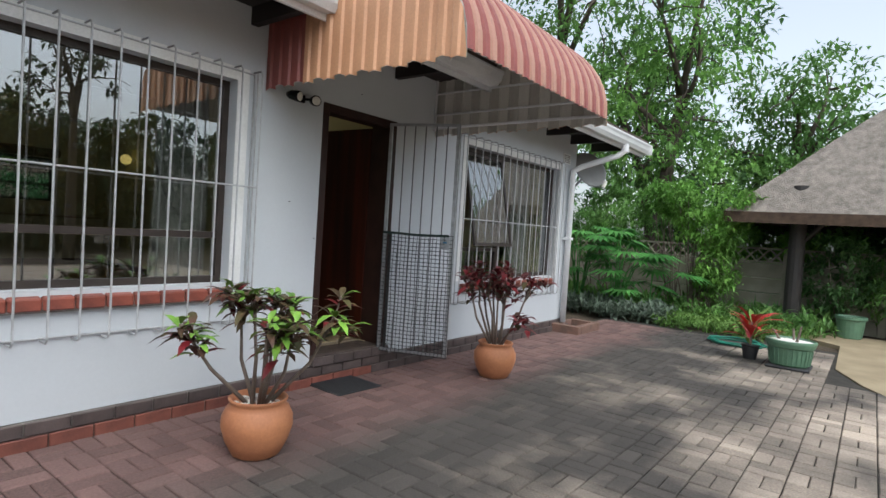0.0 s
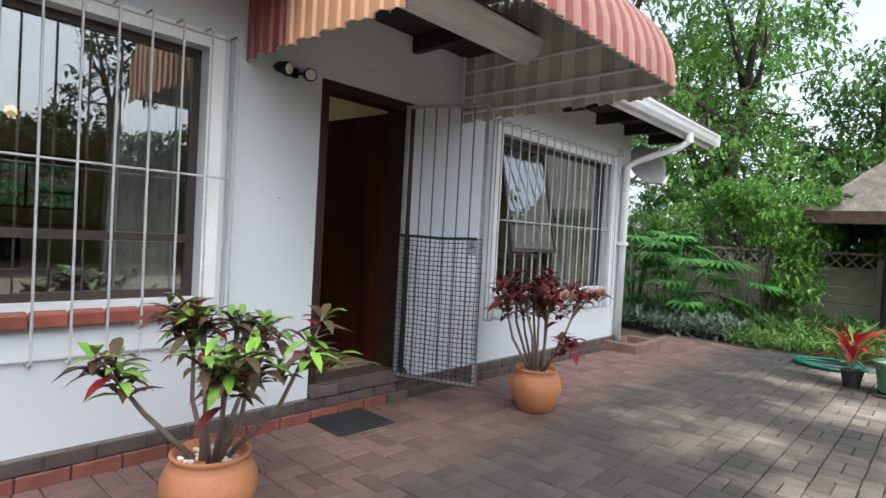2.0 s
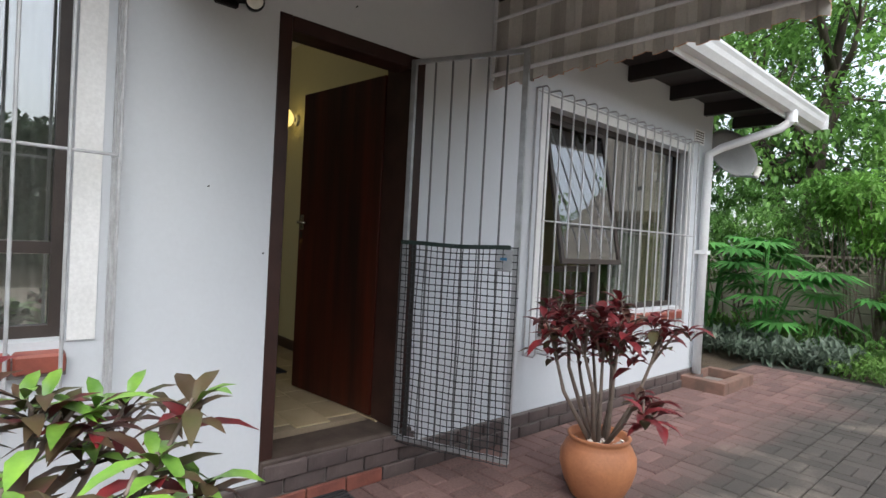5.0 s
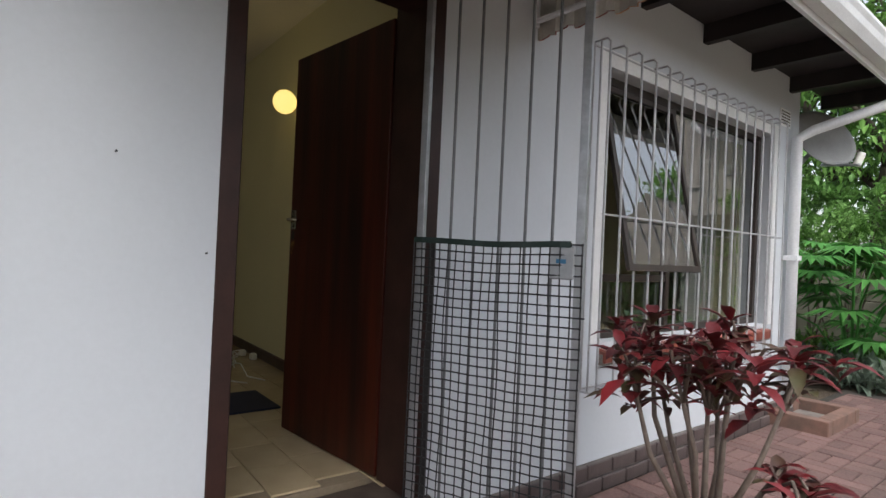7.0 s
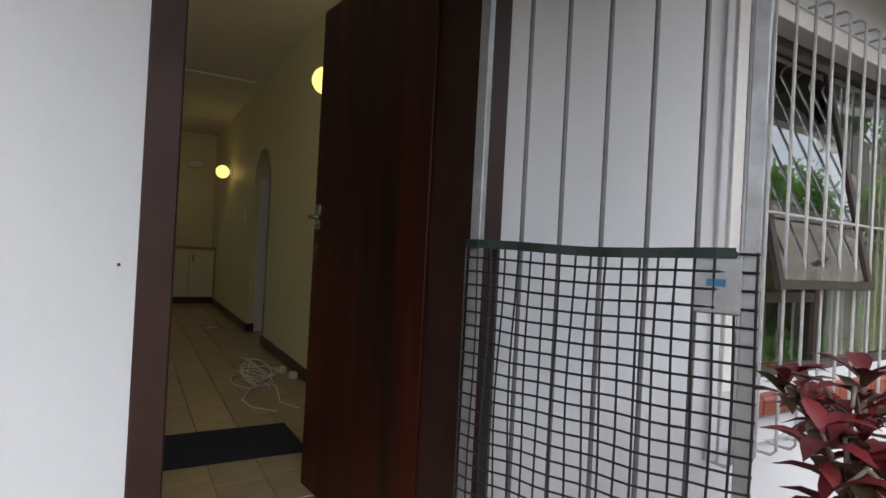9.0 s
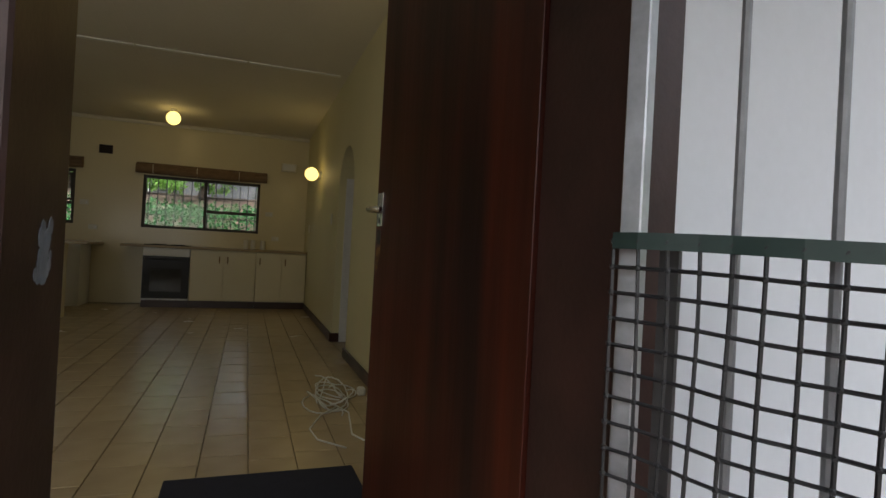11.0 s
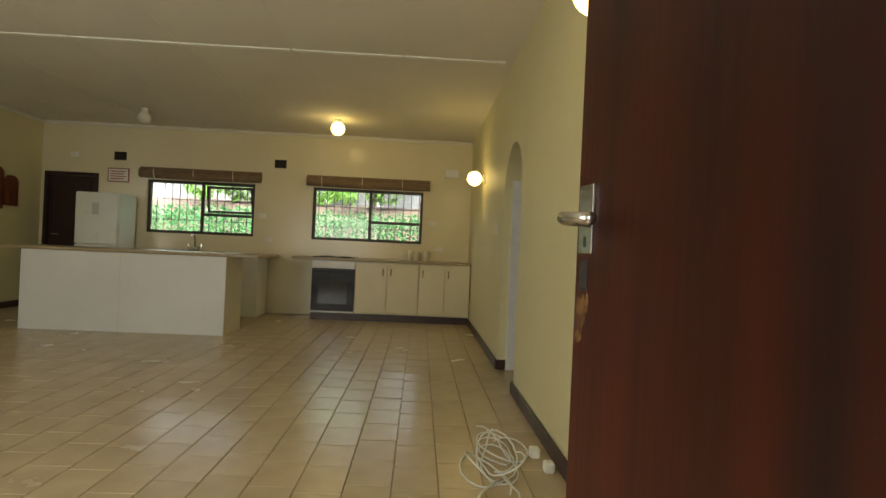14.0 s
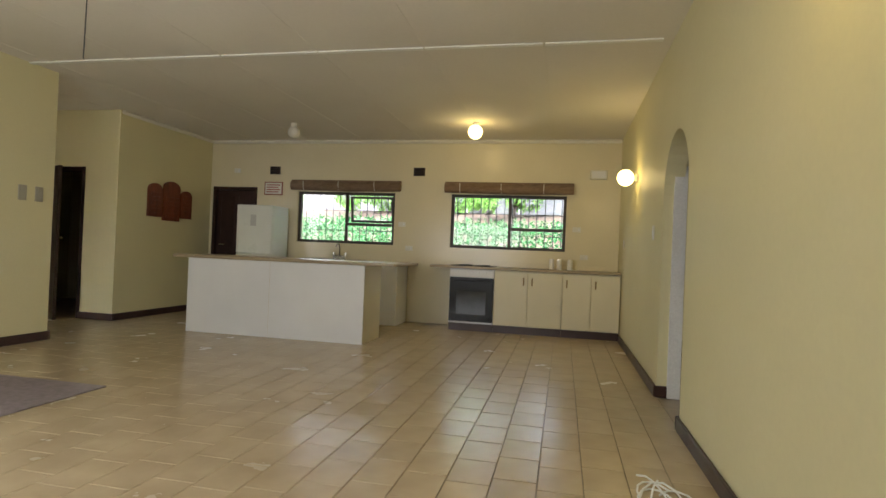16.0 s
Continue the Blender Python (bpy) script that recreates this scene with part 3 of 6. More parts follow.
def casement(parent, hinge_x, y0, y1, z0, z1, ang, mat=M_WINFRAME, name="casement"):
    """A top-hung sash swung out at the bottom by ang degrees."""
    f, h = 0.035, z1 - z0
    bm = boxes((-0.012, 0.012, y0, y1, -h, -h + f), (-0.012, 0.012, y0, y1, -f, 0), (-0.012, 0.012, y0, y0 + f, -h + f, -f), (-0.012, 0.012, y1 - f, y1, -h + f, -f))
    o = part(name, bm, mat, parent)
    o.matrix_local = pose(hinge_x, 0, z1, 0, -ang, 0)
    p = part("pane", boxes((-0.002, 0.002, y0 + f, y1 - f, -h + f, -f)), M_GLASS if hinge_x > -8 else M_GLASSBACK, o)
    p.visible_shadow = False
    return o


WX = FX - 0.12
win1 = window("window_1", WX, W1, [2.1], [(2.12, W1[1] - 0.045, 1.215), (W1[0] + .045, 2.08, 1.215)], [], "large dark-framed front window with cream curtains behind")
for a, b in ((W1[0] + 0.045, 2.078), (2.122, W1[1] - 0.045)):
    pane(win1, WX, a, b, W1[2] + 0.045, 1.19)
    pane(win1, WX, a, b, 1.24, W1[3] - 0.045)
win2 = window("window_2", WX, W2, [7.3], [(W2[0] + .045, 7.278, 1.15)], [], "dark-framed front window with an open top-hung sash")
pane(win2, WX, 7.324, W2[1] - 0.045, W2[2] + 0.045, W2[3] - 0.045)
pane(win2, WX, W2[0] + 0.045, 7.277, W2[2] + 0.045, 1.125)
casement(win2, WX + 0.03, W2[0] + 0.05, 7.27, 1.18, 2.25, 12)
# white plaster reveal bands round the openings
for w, nm in ((W1, "trim_reveal"), (W2, "trim_reveal")):
    g = 0.09
    bm = boxes((FX, FX + 0.008, w[0] - g, w[1] + g, w[3], w[3] + g), (FX, FX + 0.008, w[0] - g, w[0], w[2], w[3] - 0.0), (FX, FX + 0.008, w[1], w[1] + g, w[2], w[3]))
    tagged(structure(nm, bm, M_PLASTER_EDGE), "raised white plaster band round the window", "trim")
# sloping red sill tiles
for w in (W1, W2):
    n = round((w[1] - w[0]) / 0.16)
    sill = thing("window_sill", "row of glazed red-brown sill bricks below the window", "sill", (FX, w[0], w[2]))
    step = (w[1] - w[0]) / n
    src = None
    for k in range(n):
        if src is None:
            bm = boxes((-0.115, 0.045, 0.003, step - 0.003, -0.075, -0.004), bevel=0.008)
            for v in bm.verts:
                v.co.z -= max(0, v.co.x + 0.115) * 0.22
            src = part("brick", bm, M_SILL, sill)
        else:
            o = new("brick", src.data)
            o.parent = sill
            o.location.y = k * step
    part("mortar", boxes((-0.11, 0.03, 0, w[1] - w[0], -0.12, -0.06)), M_MORTAR, sill)


def grille(name, ys, yend, ztop, zbot, zrails, label, tip=-3.99):
    """A cage of bent silver bars standing off the wall in front of a window."""
    g = thing(name, label, "burglar bars", (FX, ys[0], 0))
    depth = tip - FX
    bm = tube(bmesh.new(), [(0.002, 0, ztop), (depth - 0.02, 0, ztop), (depth, 0, ztop - 0.02), (depth, 0, zbot + 0.02), (depth - 0.02, 0, zbot), (0.002, 0, zbot)], 0.0065, 6)
    src = part("bar", bm, M_BARS, g)
    for y in ys[1:]:
        o = new("bar", src.data)
        o.parent = g
        o.location.y = y - ys[0]
    for z in zrails:
        part("rail", rods(((depth - 0.008, 0, z), (depth - 0.008, ys[-1] - ys[0], z), 0.006), seg=6), M_BARS, g)
        part("side_rail", rods(((0.0, ys[-1] - ys[0], z), (depth, ys[-1] - ys[0], z), 0.006), seg=6), M_BARS, g)
    for z in (ztop - 0.015, zbot + 0.015):
        part("wall_rail", rods(((0.012, 0, z), (0.012, ys[-1] - ys[0], z), 0.006), seg=6), M_BARS, g)
    for x in (0.012, depth * 0.5):
        for y in (0, ys[-1] - ys[0]):
            part("side_bar", rods(((x, y, zbot), (x, y, ztop), 0.006), seg=6), M_BARS, g)
    return g


grille("window_grille", [3.745 - 0.155 * k for k in range(18)][::-1], 0, 2.39, 0.60, (1.57,), "silver painted steel burglar bars standing off the large front window")
grille("window_grille", [6.27 + 0.148 * k for k in range(17)], 0, 2.40, 0.56, (1.49,), "silver painted steel burglar bars standing off the second front window")

# curtains
def curtain(y0, y1, x, z0, z1, label):
    bm = bmesh.new()
    n = 28
    cols = []
    for k in range(n + 1):
        y = y0 + (y1 - y0) * k / n
        dx = 0.03 * math.sin(k * 1.7) + 0.012 * math.sin(k * 0.6)
        cols.append([bm.verts.new((x + dx * (0.5 + 0.5 * (1 - j / 4)), y + 0.02 * math.sin(j * 1.1 + k * 0.2), z1 - (z1 - z0) * j / 4)) for j in range(5)])
    for a, b in zip(cols, cols[1:]):
        for j in range(4):
            bm.faces.new((a[j], a[j + 1], b[j + 1], b[j]))
    thicken(bm, 0.004)
    ob = link("curtain", bm, M_CURTAIN, smooth=True)
    return tagged(ob, label, "curtain")

curtain(3.22, 3.62, FI - 0.12, 0.45, 2.42, "cream hanging curtain drawn to the side of the front window")
curtain(7.95, 8.50, FI - 0.12, 0.45, 2.42, "pale blue-white curtain drawn to the side of the window")
rail = thing("curtain_rail", "plain white curtain rail above the window", "curtain rail", (FI - 0.1, 2.2, 2.43))
part("rail", boxes((-0.012, 0.012, -1.4, 1.5, 0, 0.03)), M_PLASTIC, rail)
part("bracket", boxes((0.012, 0.08, 1.3, 1.33, 0, 0.03)), M_PLASTIC, rail)
rail = thing("curtain_rail", "plain white curtain rail above the window", "curtain rail", (FI - 0.1, 7.55, 2.43))
part("rail", boxes((-0.012, 0.012, -1.2, 1.2, 0, 0.03)), M_PLASTIC, rail)
part("bracket", boxes((0.012, 0.08, 1.1, 1.13, 0, 0.03)), M_PLASTIC, rail)

# ---- canopy over the door ----
AY0, AY1, AX, AZ, AH = 3.86, 5.84, -2.30, 2.34, 0.92
awning = thing("door_awning", "curved corrugated metal awning striped orange and brown-red", "awning", (FX, AY0, AZ))
AD = AX - FX


def arc(u, grow=0.0):
    a = u * math.pi / 2
    return ((AD + grow) * math.cos(a) ** 0.9, (AH + grow) * math.sin(a) ** 0.9)

nrib = 26
rw_ = (AY1 - AY0) / nrib
for k in range(nrib):
    bm = bmesh.new()
    rows = []
    for i in range(15):
        rows.append([])
        u = i / 14
        for dy, g in ((0.0, 0.0), (0.12, 0.016), (0.5, 0.018), (0.62, 0.0), (1.0, 0.0)):
            x, z = arc(u, g)
            rows[-1].append(bm.verts.new((x, k * rw_ + dy * rw_, z)))
    for a, b in zip(rows, rows[1:]):
        for i in range(4):
            bm.faces.new((a[i], a[i + 1], b[i + 1], b[i]))
    bmesh.ops.recalc_face_normals(bm, faces=bm.faces)
    thicken(bm, 0.002)
    o = part("roof_strip", bm, M_AWN3 if k % 2 else M_AWN2, awning, "faded orange painted strip" if k % 2 else "brown-red painted strip")
    # white inner face a little below; every other strip darker for the corrugation's shade
    bm = bmesh.new()
    rows = []
    for i in range(15):
        u = i / 14
        rows.append([])
        for dy, g in ((0.0, -0.004), (0.12, 0.010), (0.5, 0.012), (0.62, -0.004), (1.0, -0.004)):
            x, z = arc(u, g)
            rows[-1].append(bm.verts.new((x, k * rw_ + dy * rw_, z)))
    for a, b in zip(rows, rows[1:]):
        for i in range(4):
            bm.faces.new((a[i], b[i], b[i + 1], a[i + 1]))
    part("lining_strip", bm, M_AWNIN if k % 2 else M_AWNIN_SHADE, awning, "off-white underside")


def side_panel(y, outward, m_out, m_out2):
    """Vertical corrugated side, each strip a piece; scalloped lower edge."""
    n = 17
    w = AD / n
    for k in range(n):
        x0, x1 = k * w, (k + 1) * w
        def top(x):
            c = max(-1, min(1, (x / AD) ** (1 / 0.9)))
            return AH * max(0.0, math.sin(math.acos(c))) ** 0.9
        low = -0.035 if k % 2 else -0.05
        # alternating lining tones paint in the shade between the ribs
        for off, m, nm in ((outward * 0.006, (m_out2 if k < 4 else m_out), "side_strip"), (-outward * 0.004, M_AWNIN if k % 2 else M_AWNIN_SHADE, "side_lining")):
            bm = bmesh.new()
            cols = []
            for dx, g in ((0.0, 0.0), (0.12, 0.014), (0.5, 0.014), (0.62, 0.0), (1.0, 0.0)):
                x = x0 + dx * w
                zt = max(low + 0.02, top(x) - 0.01)
                cols.append([bm.verts.new((x, y + off + outward * g, z)) for z in (low + 0.012 * math.sin(dx * math.pi), zt)])
            for a, b in zip(cols, cols[1:]):
                bm.faces.new((a[0], b[0], b[1], a[1]))
            thicken(bm, 0.002)
            part(nm, bm, m, awning)

side_panel(0.0, -1, M_AWN, M_AWN2)
side_panel(AY1 - AY0, 1, M_AWN, M_AWN2)
for y in (0.03, AY1 - AY0 - 0.03):
    for z, r in ((0.0, 0.014), (0.13, 0.011), (0.34, 0.011)):
        xe = AD * math.cos(math.asin(min(1, z / AH))) - 0.05
        part("brace_rod", rods(((0.01, y, z + 0.03), (xe, y, z + 0.03), r), seg=8), M_WHITEPAINT, awning)
    part("wall_rod", rods(((0.015, y, 0.0), (0.015, y, AH - 0.1), 0.012), seg=8), M_WHITEPAINT, awning)
part("front_rod", rods(((AD - 0.03, 0.03, 0.03), (AD - 0.03, AY1 - AY0 - 0.03, 0.03), 0.012), seg=8), M_WHITEPAINT, awning)
for u in (0.35, 0.68):
    x, z = arc(u, -0.025)
    part("purlin", rods(((x, 0.03, z), (x, AY1 - AY0 - 0.03, z), 0.011), seg=8), M_WHITEPAINT, awning)

# ---- small things on the facade ----
sec = thing("security_light", "black twin-head security light under the awning", "light", (FX, 4.14, 2.30))
part("back_plate", boxes((0.0, 0.03, -0.05, 0.05, -0.03, 0.03), bevel=0.006), M_BLACK, sec)
for s in (-1, 1):
    hd = part("lamp_head", lathe(bmesh.new(), [(0.018, -0.06), (0.034, -0.03), (0.04, 0.02), (0.042, 0.045), (0.036, 0.05)], 16), M_BLACK, sec, smooth=True)
    hd.matrix_local = pose(0.075, s * 0.095, -0.005, 0, 100, -s * 20)
    ln = part("lens", lathe(bmesh.new(), [(0.034, 0.051), (0.034, 0.054), (0.02, 0.058)], 16), M_LAMPOFF, hd, "clear round lens")
    part("arm", rods(((0.02, s * 0.04, 0), (0.07, s * 0.09, 0), 0.01), seg=8), M_BLACK, sec)
for y, z in [(4.359, 1.218), (4.103, 1.497), (4.794, 2.476)]:
    nl_ = thing("wall_nail", "small dark nail in the white plaster wall", "nail", (FX, y, z))
    part("shank", rods(((-0.01, 0, 0), (0.012, 0, 0.001), 0.0025), seg=6), M_RUBBER, nl_)
    part("head", rods(((0.0121, 0, 0.001), (0.0145, 0, 0.001), 0.0035), seg=8), M_RUBBER, nl_)
airb = thing("air_brick", "cream slotted air brick high in the wall", "air brick", (FX, 8.88, 2.49))
part("frame", boxes((0.0, 0.008, -0.11, 0.11, -0.07, 0.07)), M_PLASTER_EDGE, airb)
for k in range(5):
    part("slot", boxes((0.0082, 0.010, -0.09, 0.09, -0.055 + k * 0.024, -0.043 + k * 0.024)), M_MORTAR, airb)
dish = thing("satellite_dish", "grey satellite dish on a bracket at the house corner", "satellite dish", (-4.25, HE + 0.15, 2.12))
bm = bmesh.new()
rings = []
for i in range(8):
    r = 0.27 * i / 7
    rings.append([bm.verts.new((r * math.cos(k * math.tau / 28), 1.12 * r * math.sin(k * math.tau / 28), 0.28 * r * r)) for k in range(28)] if i else [bm.verts.new((0, 0, 0))])
for k in range(28):
    bm.faces.new((rings[0][0], rings[1][k], rings[1][(k + 1) % 28]))
for a, b in zip(rings[1:], rings[2:]):
    for k in range(28):
        bm.faces.new((a[k], b[k], b[(k + 1) % 28], a[(k + 1) % 28]))
thicken(bm, 0.006)
ref = part("reflector", bm, M_DISH, dish, smooth=True)
ref.matrix_local = pose(0.25, 0.27, 0.28, 62, 0, 55)
part("mast", rods(((0.05, 0.0, -0.1), (0.23, 0.26, 0.24), 0.02)), M_GALV, dish)
part("feed_arm", rods(((0.25, 0.26, 0.05), (0.57, 0.08, 0.0), 0.012)), M_GALV, dish)
part("feed_horn", rods(((0.55, 0.10, 0.0), (0.57, 0.14, 0.10), 0.03)), M_PLASTIC, dish)
part("wall_bracket", boxes((-0.1, 0.1, -0.002, 0.02, -0.2, 0.05)), M_GALV, dish)
dbase = thing("downpipe_plinth", "low brick box round the foot of the downpipe", "brick box", (-3.9, 9.1, 0.0))
for row in ((-0.20, 0.24, -0.38, -0.28, 0.0, 0.12), (-0.20, 0.24, 0.28, 0.38, 0.0, 0.12), (0.14, 0.24, -0.278, 0.278, 0.0, 0.12), (-0.20, -0.17, -0.278, 0.278, 0, 0.12)):
    part("brick_side", boxes(row, bevel=0.006), surf("weathered_red_brick", (0.22, 0.12, 0.09), (0.14, 0.09, 0.07), rough=0.8, scale=9), dbase)
part("bottom", boxes((-0.168, 0.138, -0.276, 0.276, 0.0, 0.03)), M_MORTAR, dbase)
mat = thing("doormat", "black ribbed rubber doormat on the paving", "doormat", (-3.875, 4.6, 0.012), -2)
part("base", boxes((-0.19, 0.19, -0.23, 0.23, 0.0, 0.010), bevel=0.002), M_RUBBER, mat)
for k in range(13):
    part("rib", boxes((-0.18 + k * 0.028, -0.165 + k * 0.028, -0.215, 0.215, 0.010, 0.017)), M_RUBBER, mat)

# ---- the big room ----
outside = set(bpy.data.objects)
def globe_lamp(name, at, r, lit, label, wall=False):
    t = thing(name, label, "lamp", at)
    g = part("globe", ball(bmesh.new(), (0, 0, 0), r), M_LAMPON if lit else M_LAMPOFF, t, "glowing glass globe" if lit else "unlit white glass globe", smooth=True)
    if wall:
        part("holder", tube(bmesh.new(), [(0, r * 0.9, -0.0), (0, 0.10, 0.0), (0, RW - at[1] - 0.01, 0)], 0.022, 10), M_PLASTIC, t)
        part("wall_rose", rods(((0, RW - at[1] - 0.025, 0), (0, RW - at[1] - 0.001, 0), 0.045), seg=16), M_PLASTIC, t)
    else:
        part("holder", rods(((0, 0, r * 0.85), (0, 0, CE - at[2]), 0.04), seg=14), M_PLASTIC, t)
    if lit:
        d = bpy.data.lights.new(name + "_light", 'POINT')
        d.energy, d.color, d.shadow_soft_size = LAMP_W, (1.0, 0.74, 0.32), r
        g.visible_shadow = False
        lo = new(name + "_light", d)
        lo.location = at
    return t

LAMP_W = 0.65
globe_lamp("ceiling_lamp", (-11.68, 3.72, 2.75), 0.088, True, "lit round glass globe lamp on the kitchen ceiling")
globe_lamp("ceiling_lamp", (-11.66, 1.32, 2.75), 0.08, False, "unlit white glass globe lamp on the ceiling")
globe_lamp("wall_lamp", (-10.9, 5.42, 2.11), 0.085, True, "lit round glass globe lamp on the side wall", wall=True)
globe_lamp("wall_lamp", (-6.15, 5.415, 2.22), 0.085, True, "lit round glass globe lamp on the wall by the front door", wall=True)

# kitchen windows with bars and rolled blinds
for i, w in ((3, KW1), (4, KW2)):
    mid = 1.66 if i == 3 else 4.08
    kwin = window("window_%d" % i, KX - 0.06, w, [mid], [(mid + 0.022, w[1] - 0.045, 1.63)], [], "dark-framed kitchen window with bars and garden behind", fw=0.04)
    pane(kwin, KX - 0.06, w[0] + 0.04, mid - 0.02, w[2] + 0.04, w[3] - 0.04, M_GLASSBACK)
    pane(kwin, KX - 0.06, mid + 0.02, w[1] - 0.04, w[2] + 0.04, 1.61, M_GLASSBACK)
    if i == 3:
        casement(kwin, KX - 0.10, mid + 0.03, w[1] - 0.05, 1.66, w[3] - 0.05, -12)
    else:
        pane(kwin, KX - 0.06, mid + 0.02, w[1] - 0.04, 1.65, w[3] - 0.04, M_GLASSBACK)
    n = 14
    kb = thing("kitchen_window_bars", "thin black burglar bars outside the kitchen window", "burglar bars", (KX - 0.21, w[0], w[2]))
    src = None
    for k in range(n):
        y = (w[1] - w[0]) * (k + 0.5) / n
        if src is None:
            src = part("bar", rods(((0, 0, 0), (0, 0, w[3] - w[2]), 0.007), seg=6), M_BLACKBAR, kb)
            src.location.y = y
        else:
            o = new("bar", src.data)
            o.parent = kb
            o.location.y = y
    for z in (0.2, 0.5):
        part("rail", rods(((0.0, 0, z), (0.0, w[1] - w[0], z), 0.006), seg=6), M_BLACKBAR, kb)
    bl = thing("rolled_blind", "brown fabric blind rolled up above the kitchen window", "blind", (KX + 0.05, (w[0] + w[1]) / 2, 2.185))
    hwd = (w[1] - w[0]) / 2 + 0.09
    bm = tube(bmesh.new(), [(0, -hwd, 0), (0, 0, -0.012), (0, hwd, 0)], 0.062, 12)
    for v in bm.verts:
        v.co.z *= 1.1
    part("roll", bm, M_BLIND, bl)
    part("headrail", boxes((-0.049, 0.0, -hwd, hwd, 0.055, 0.085)), M_BLIND, bl)
    for k in (-0.75, -0.1, 0.55):
        part("cord", tube(bmesh.new(), [(0.066, k * hwd, 0.06), (0.07, k * hwd, 0), (0.03, k * hwd, -0.07)], 0.006, 5), M_CURTAIN, bl)

# back door in the kitchen
bd = thing("door_2", "dark brown panelled timber back door, closed", "door", (KX - 0.05, (KD[0] + KD[1]) / 2, FL))
hw2 = (KD[1] - KD[0]) / 2
part("leaf", boxes((-0.04, 0.0, -hw2 + 0.05, hw2 - 0.05, 0.0, KD[3] - FL - 0.05)), M_FRAME, bd)
for z0, z1 in ((0.15, 0.75), (0.95, 1.75)):
    for y0, y1 in ((-hw2 + 0.12, -0.04), (0.04, hw2 - 0.12)):
        part("panel", boxes((0.0005, 0.012, y0, y1, z0, z1), bevel=0.005), M_FRAME, bd)
part("jamb", boxes((-0.05, 0.06, -hw2, -hw2 + 0.048, 0, KD[3] - FL)), M_FRAME, bd)
part("jamb", boxes((-0.05, 0.06, hw2 - 0.048, hw2, 0, KD[3] - FL)), M_FRAME, bd)
part("head", boxes((-0.05, 0.06, -hw2 + 0.049, hw2 - 0.049, KD[3] - FL - 0.048, KD[3] - FL)), M_FRAME, bd)
part("handle", tube(bmesh.new(), [(0.0, -0.25, 1.0), (0.05, -0.25, 1.0), (0.05, -0.15, 1.0)], 0.009, 8), M_CHROME, bd)
pdoor = thing("door_3", "dark timber passage door standing half open", "door", (-10.92, -1.86, FL), 62)
part("leaf", boxes((0, 0.76, -0.018, 0.018, 0.0, 1.88), bevel=0.003), M_FRAME, pdoor)
part("handle", tube(bmesh.new(), [(0.7, 0.018, 1.0), (0.7, 0.06, 1.0), (0.6, 0.06, 1.0)], 0.009, 8), M_CHROME, pdoor)
pf = thing("door_frame", "dark brown frame of the passage doorway", "door frame", (-10.87, -1.49, FL))
part("jamb", boxes((-0.075, 0.075, 0.36, 0.41, 0, 1.9)), M_FRAME, pf)
part("jamb", boxes((-0.075, 0.075, -0.40, -0.35, 0, 1.9)), M_FRAME, pf)
part("head", boxes((-0.075, 0.075, -0.349, 0.359, 1.85, 1.897)), M_FRAME, pf)

# kitchen base units
CT = FL + 0.845
UX = -12.22                    # front of the units
def unit(y0, y1, doors, label):
    t = thing("base_cabinet", label, "cabinet", (UX, y0, FL), group="kitchen base cabinets")
    w = y1 - y0
    part("body", boxes((-0.55, -0.02, 0.002, w - 0.002, 0.10, 0.81)), M_CREAMLAM, t)
    part("plinth", boxes((-0.5, -0.045, 0.0, w, 0.0, 0.098)), M_BASE, t)
    n = len(doors)
    for k, hs in enumerate(doors):
        a, b = w * k / n + 0.004, w * (k + 1) / n - 0.004
        d = part("cabinet_door", boxes((-0.018, 0.0, a, b, 0.115, 0.798), bevel=0.002), M_CREAMLAM, t)
        hy = b - 0.05 if hs > 0 else a + 0.05
        part("handle", boxes((0.0, 0.022, hy - 0.008, hy + 0.008, 0.63, 0.73), bevel=0.004), M_BRASS, d, "dark brass bar handle")
    return t

unit(3.965, 4.83, (1, -1), "cream two-door kitchen base cabinet with brass handles")
unit(4.832, 5.535, (-1, -1), "cream narrow two-door kitchen base cabinet with brass handles")
oven = thing("oven", "built-under black glass oven with a white control panel", "oven", (UX, 3.375, FL))
part("body", boxes((-0.55, -0.02, 0.0, 0.588, 0.10, 0.81)), M_WHITELAM, oven)
part("oven_door", boxes((-0.018, 0.006, 0.005, 0.583, 0.125, 0.70), bevel=0.004), M_BLACK, oven, "black glass oven door")
part("glass_window", boxes((0.0062, 0.009, 0.10, 0.49, 0.22, 0.52), bevel=0.001), surf("oven_glass", (0.02, 0.022, 0.025), (0.03, 0.032, 0.035), rough=0.06), oven)
part("control_panel", boxes((-0.018, 0.004, 0.005, 0.583, 0.705, 0.80), bevel=0.003), M_WHITELAM, oven, "white control panel")
part("handle", rods(((0.04, 0.06, 0.66), (0.04, 0.53, 0.66), 0.009)), M_BLACK, oven)
part("handle_post", boxes((0.0, 0.045, 0.07, 0.085, 0.653, 0.667), (0.0, 0.045, 0.505, 0.52, 0.653, 0.667)), M_BLACK, oven)
for k in range(5):
    part("knob", rods(((0.004, 0.1 + k * 0.095, 0.77), (0.024, 0.1 + k * 0.095, 0.77), 0.016), seg=12), M_WHITELAM, oven)
part("plinth", boxes((-0.5, -0.045, 0.0, 0.588, 0.0, 0.098)), M_BASE, oven)
wt = thing("worktop", "beige laminate worktop over oven and cabinets", "worktop", (UX, 3.1, CT - 0.03))
part("board", boxes((-0.58, 0.025, 0.0, 2.44, 0.0, 0.032), bevel=0.006), M_TOP, wt)
part("upstand", boxes((-0.578, -0.56, 0.0, 2.44, 0.033, 0.10)), M_TILEWALL, wt)
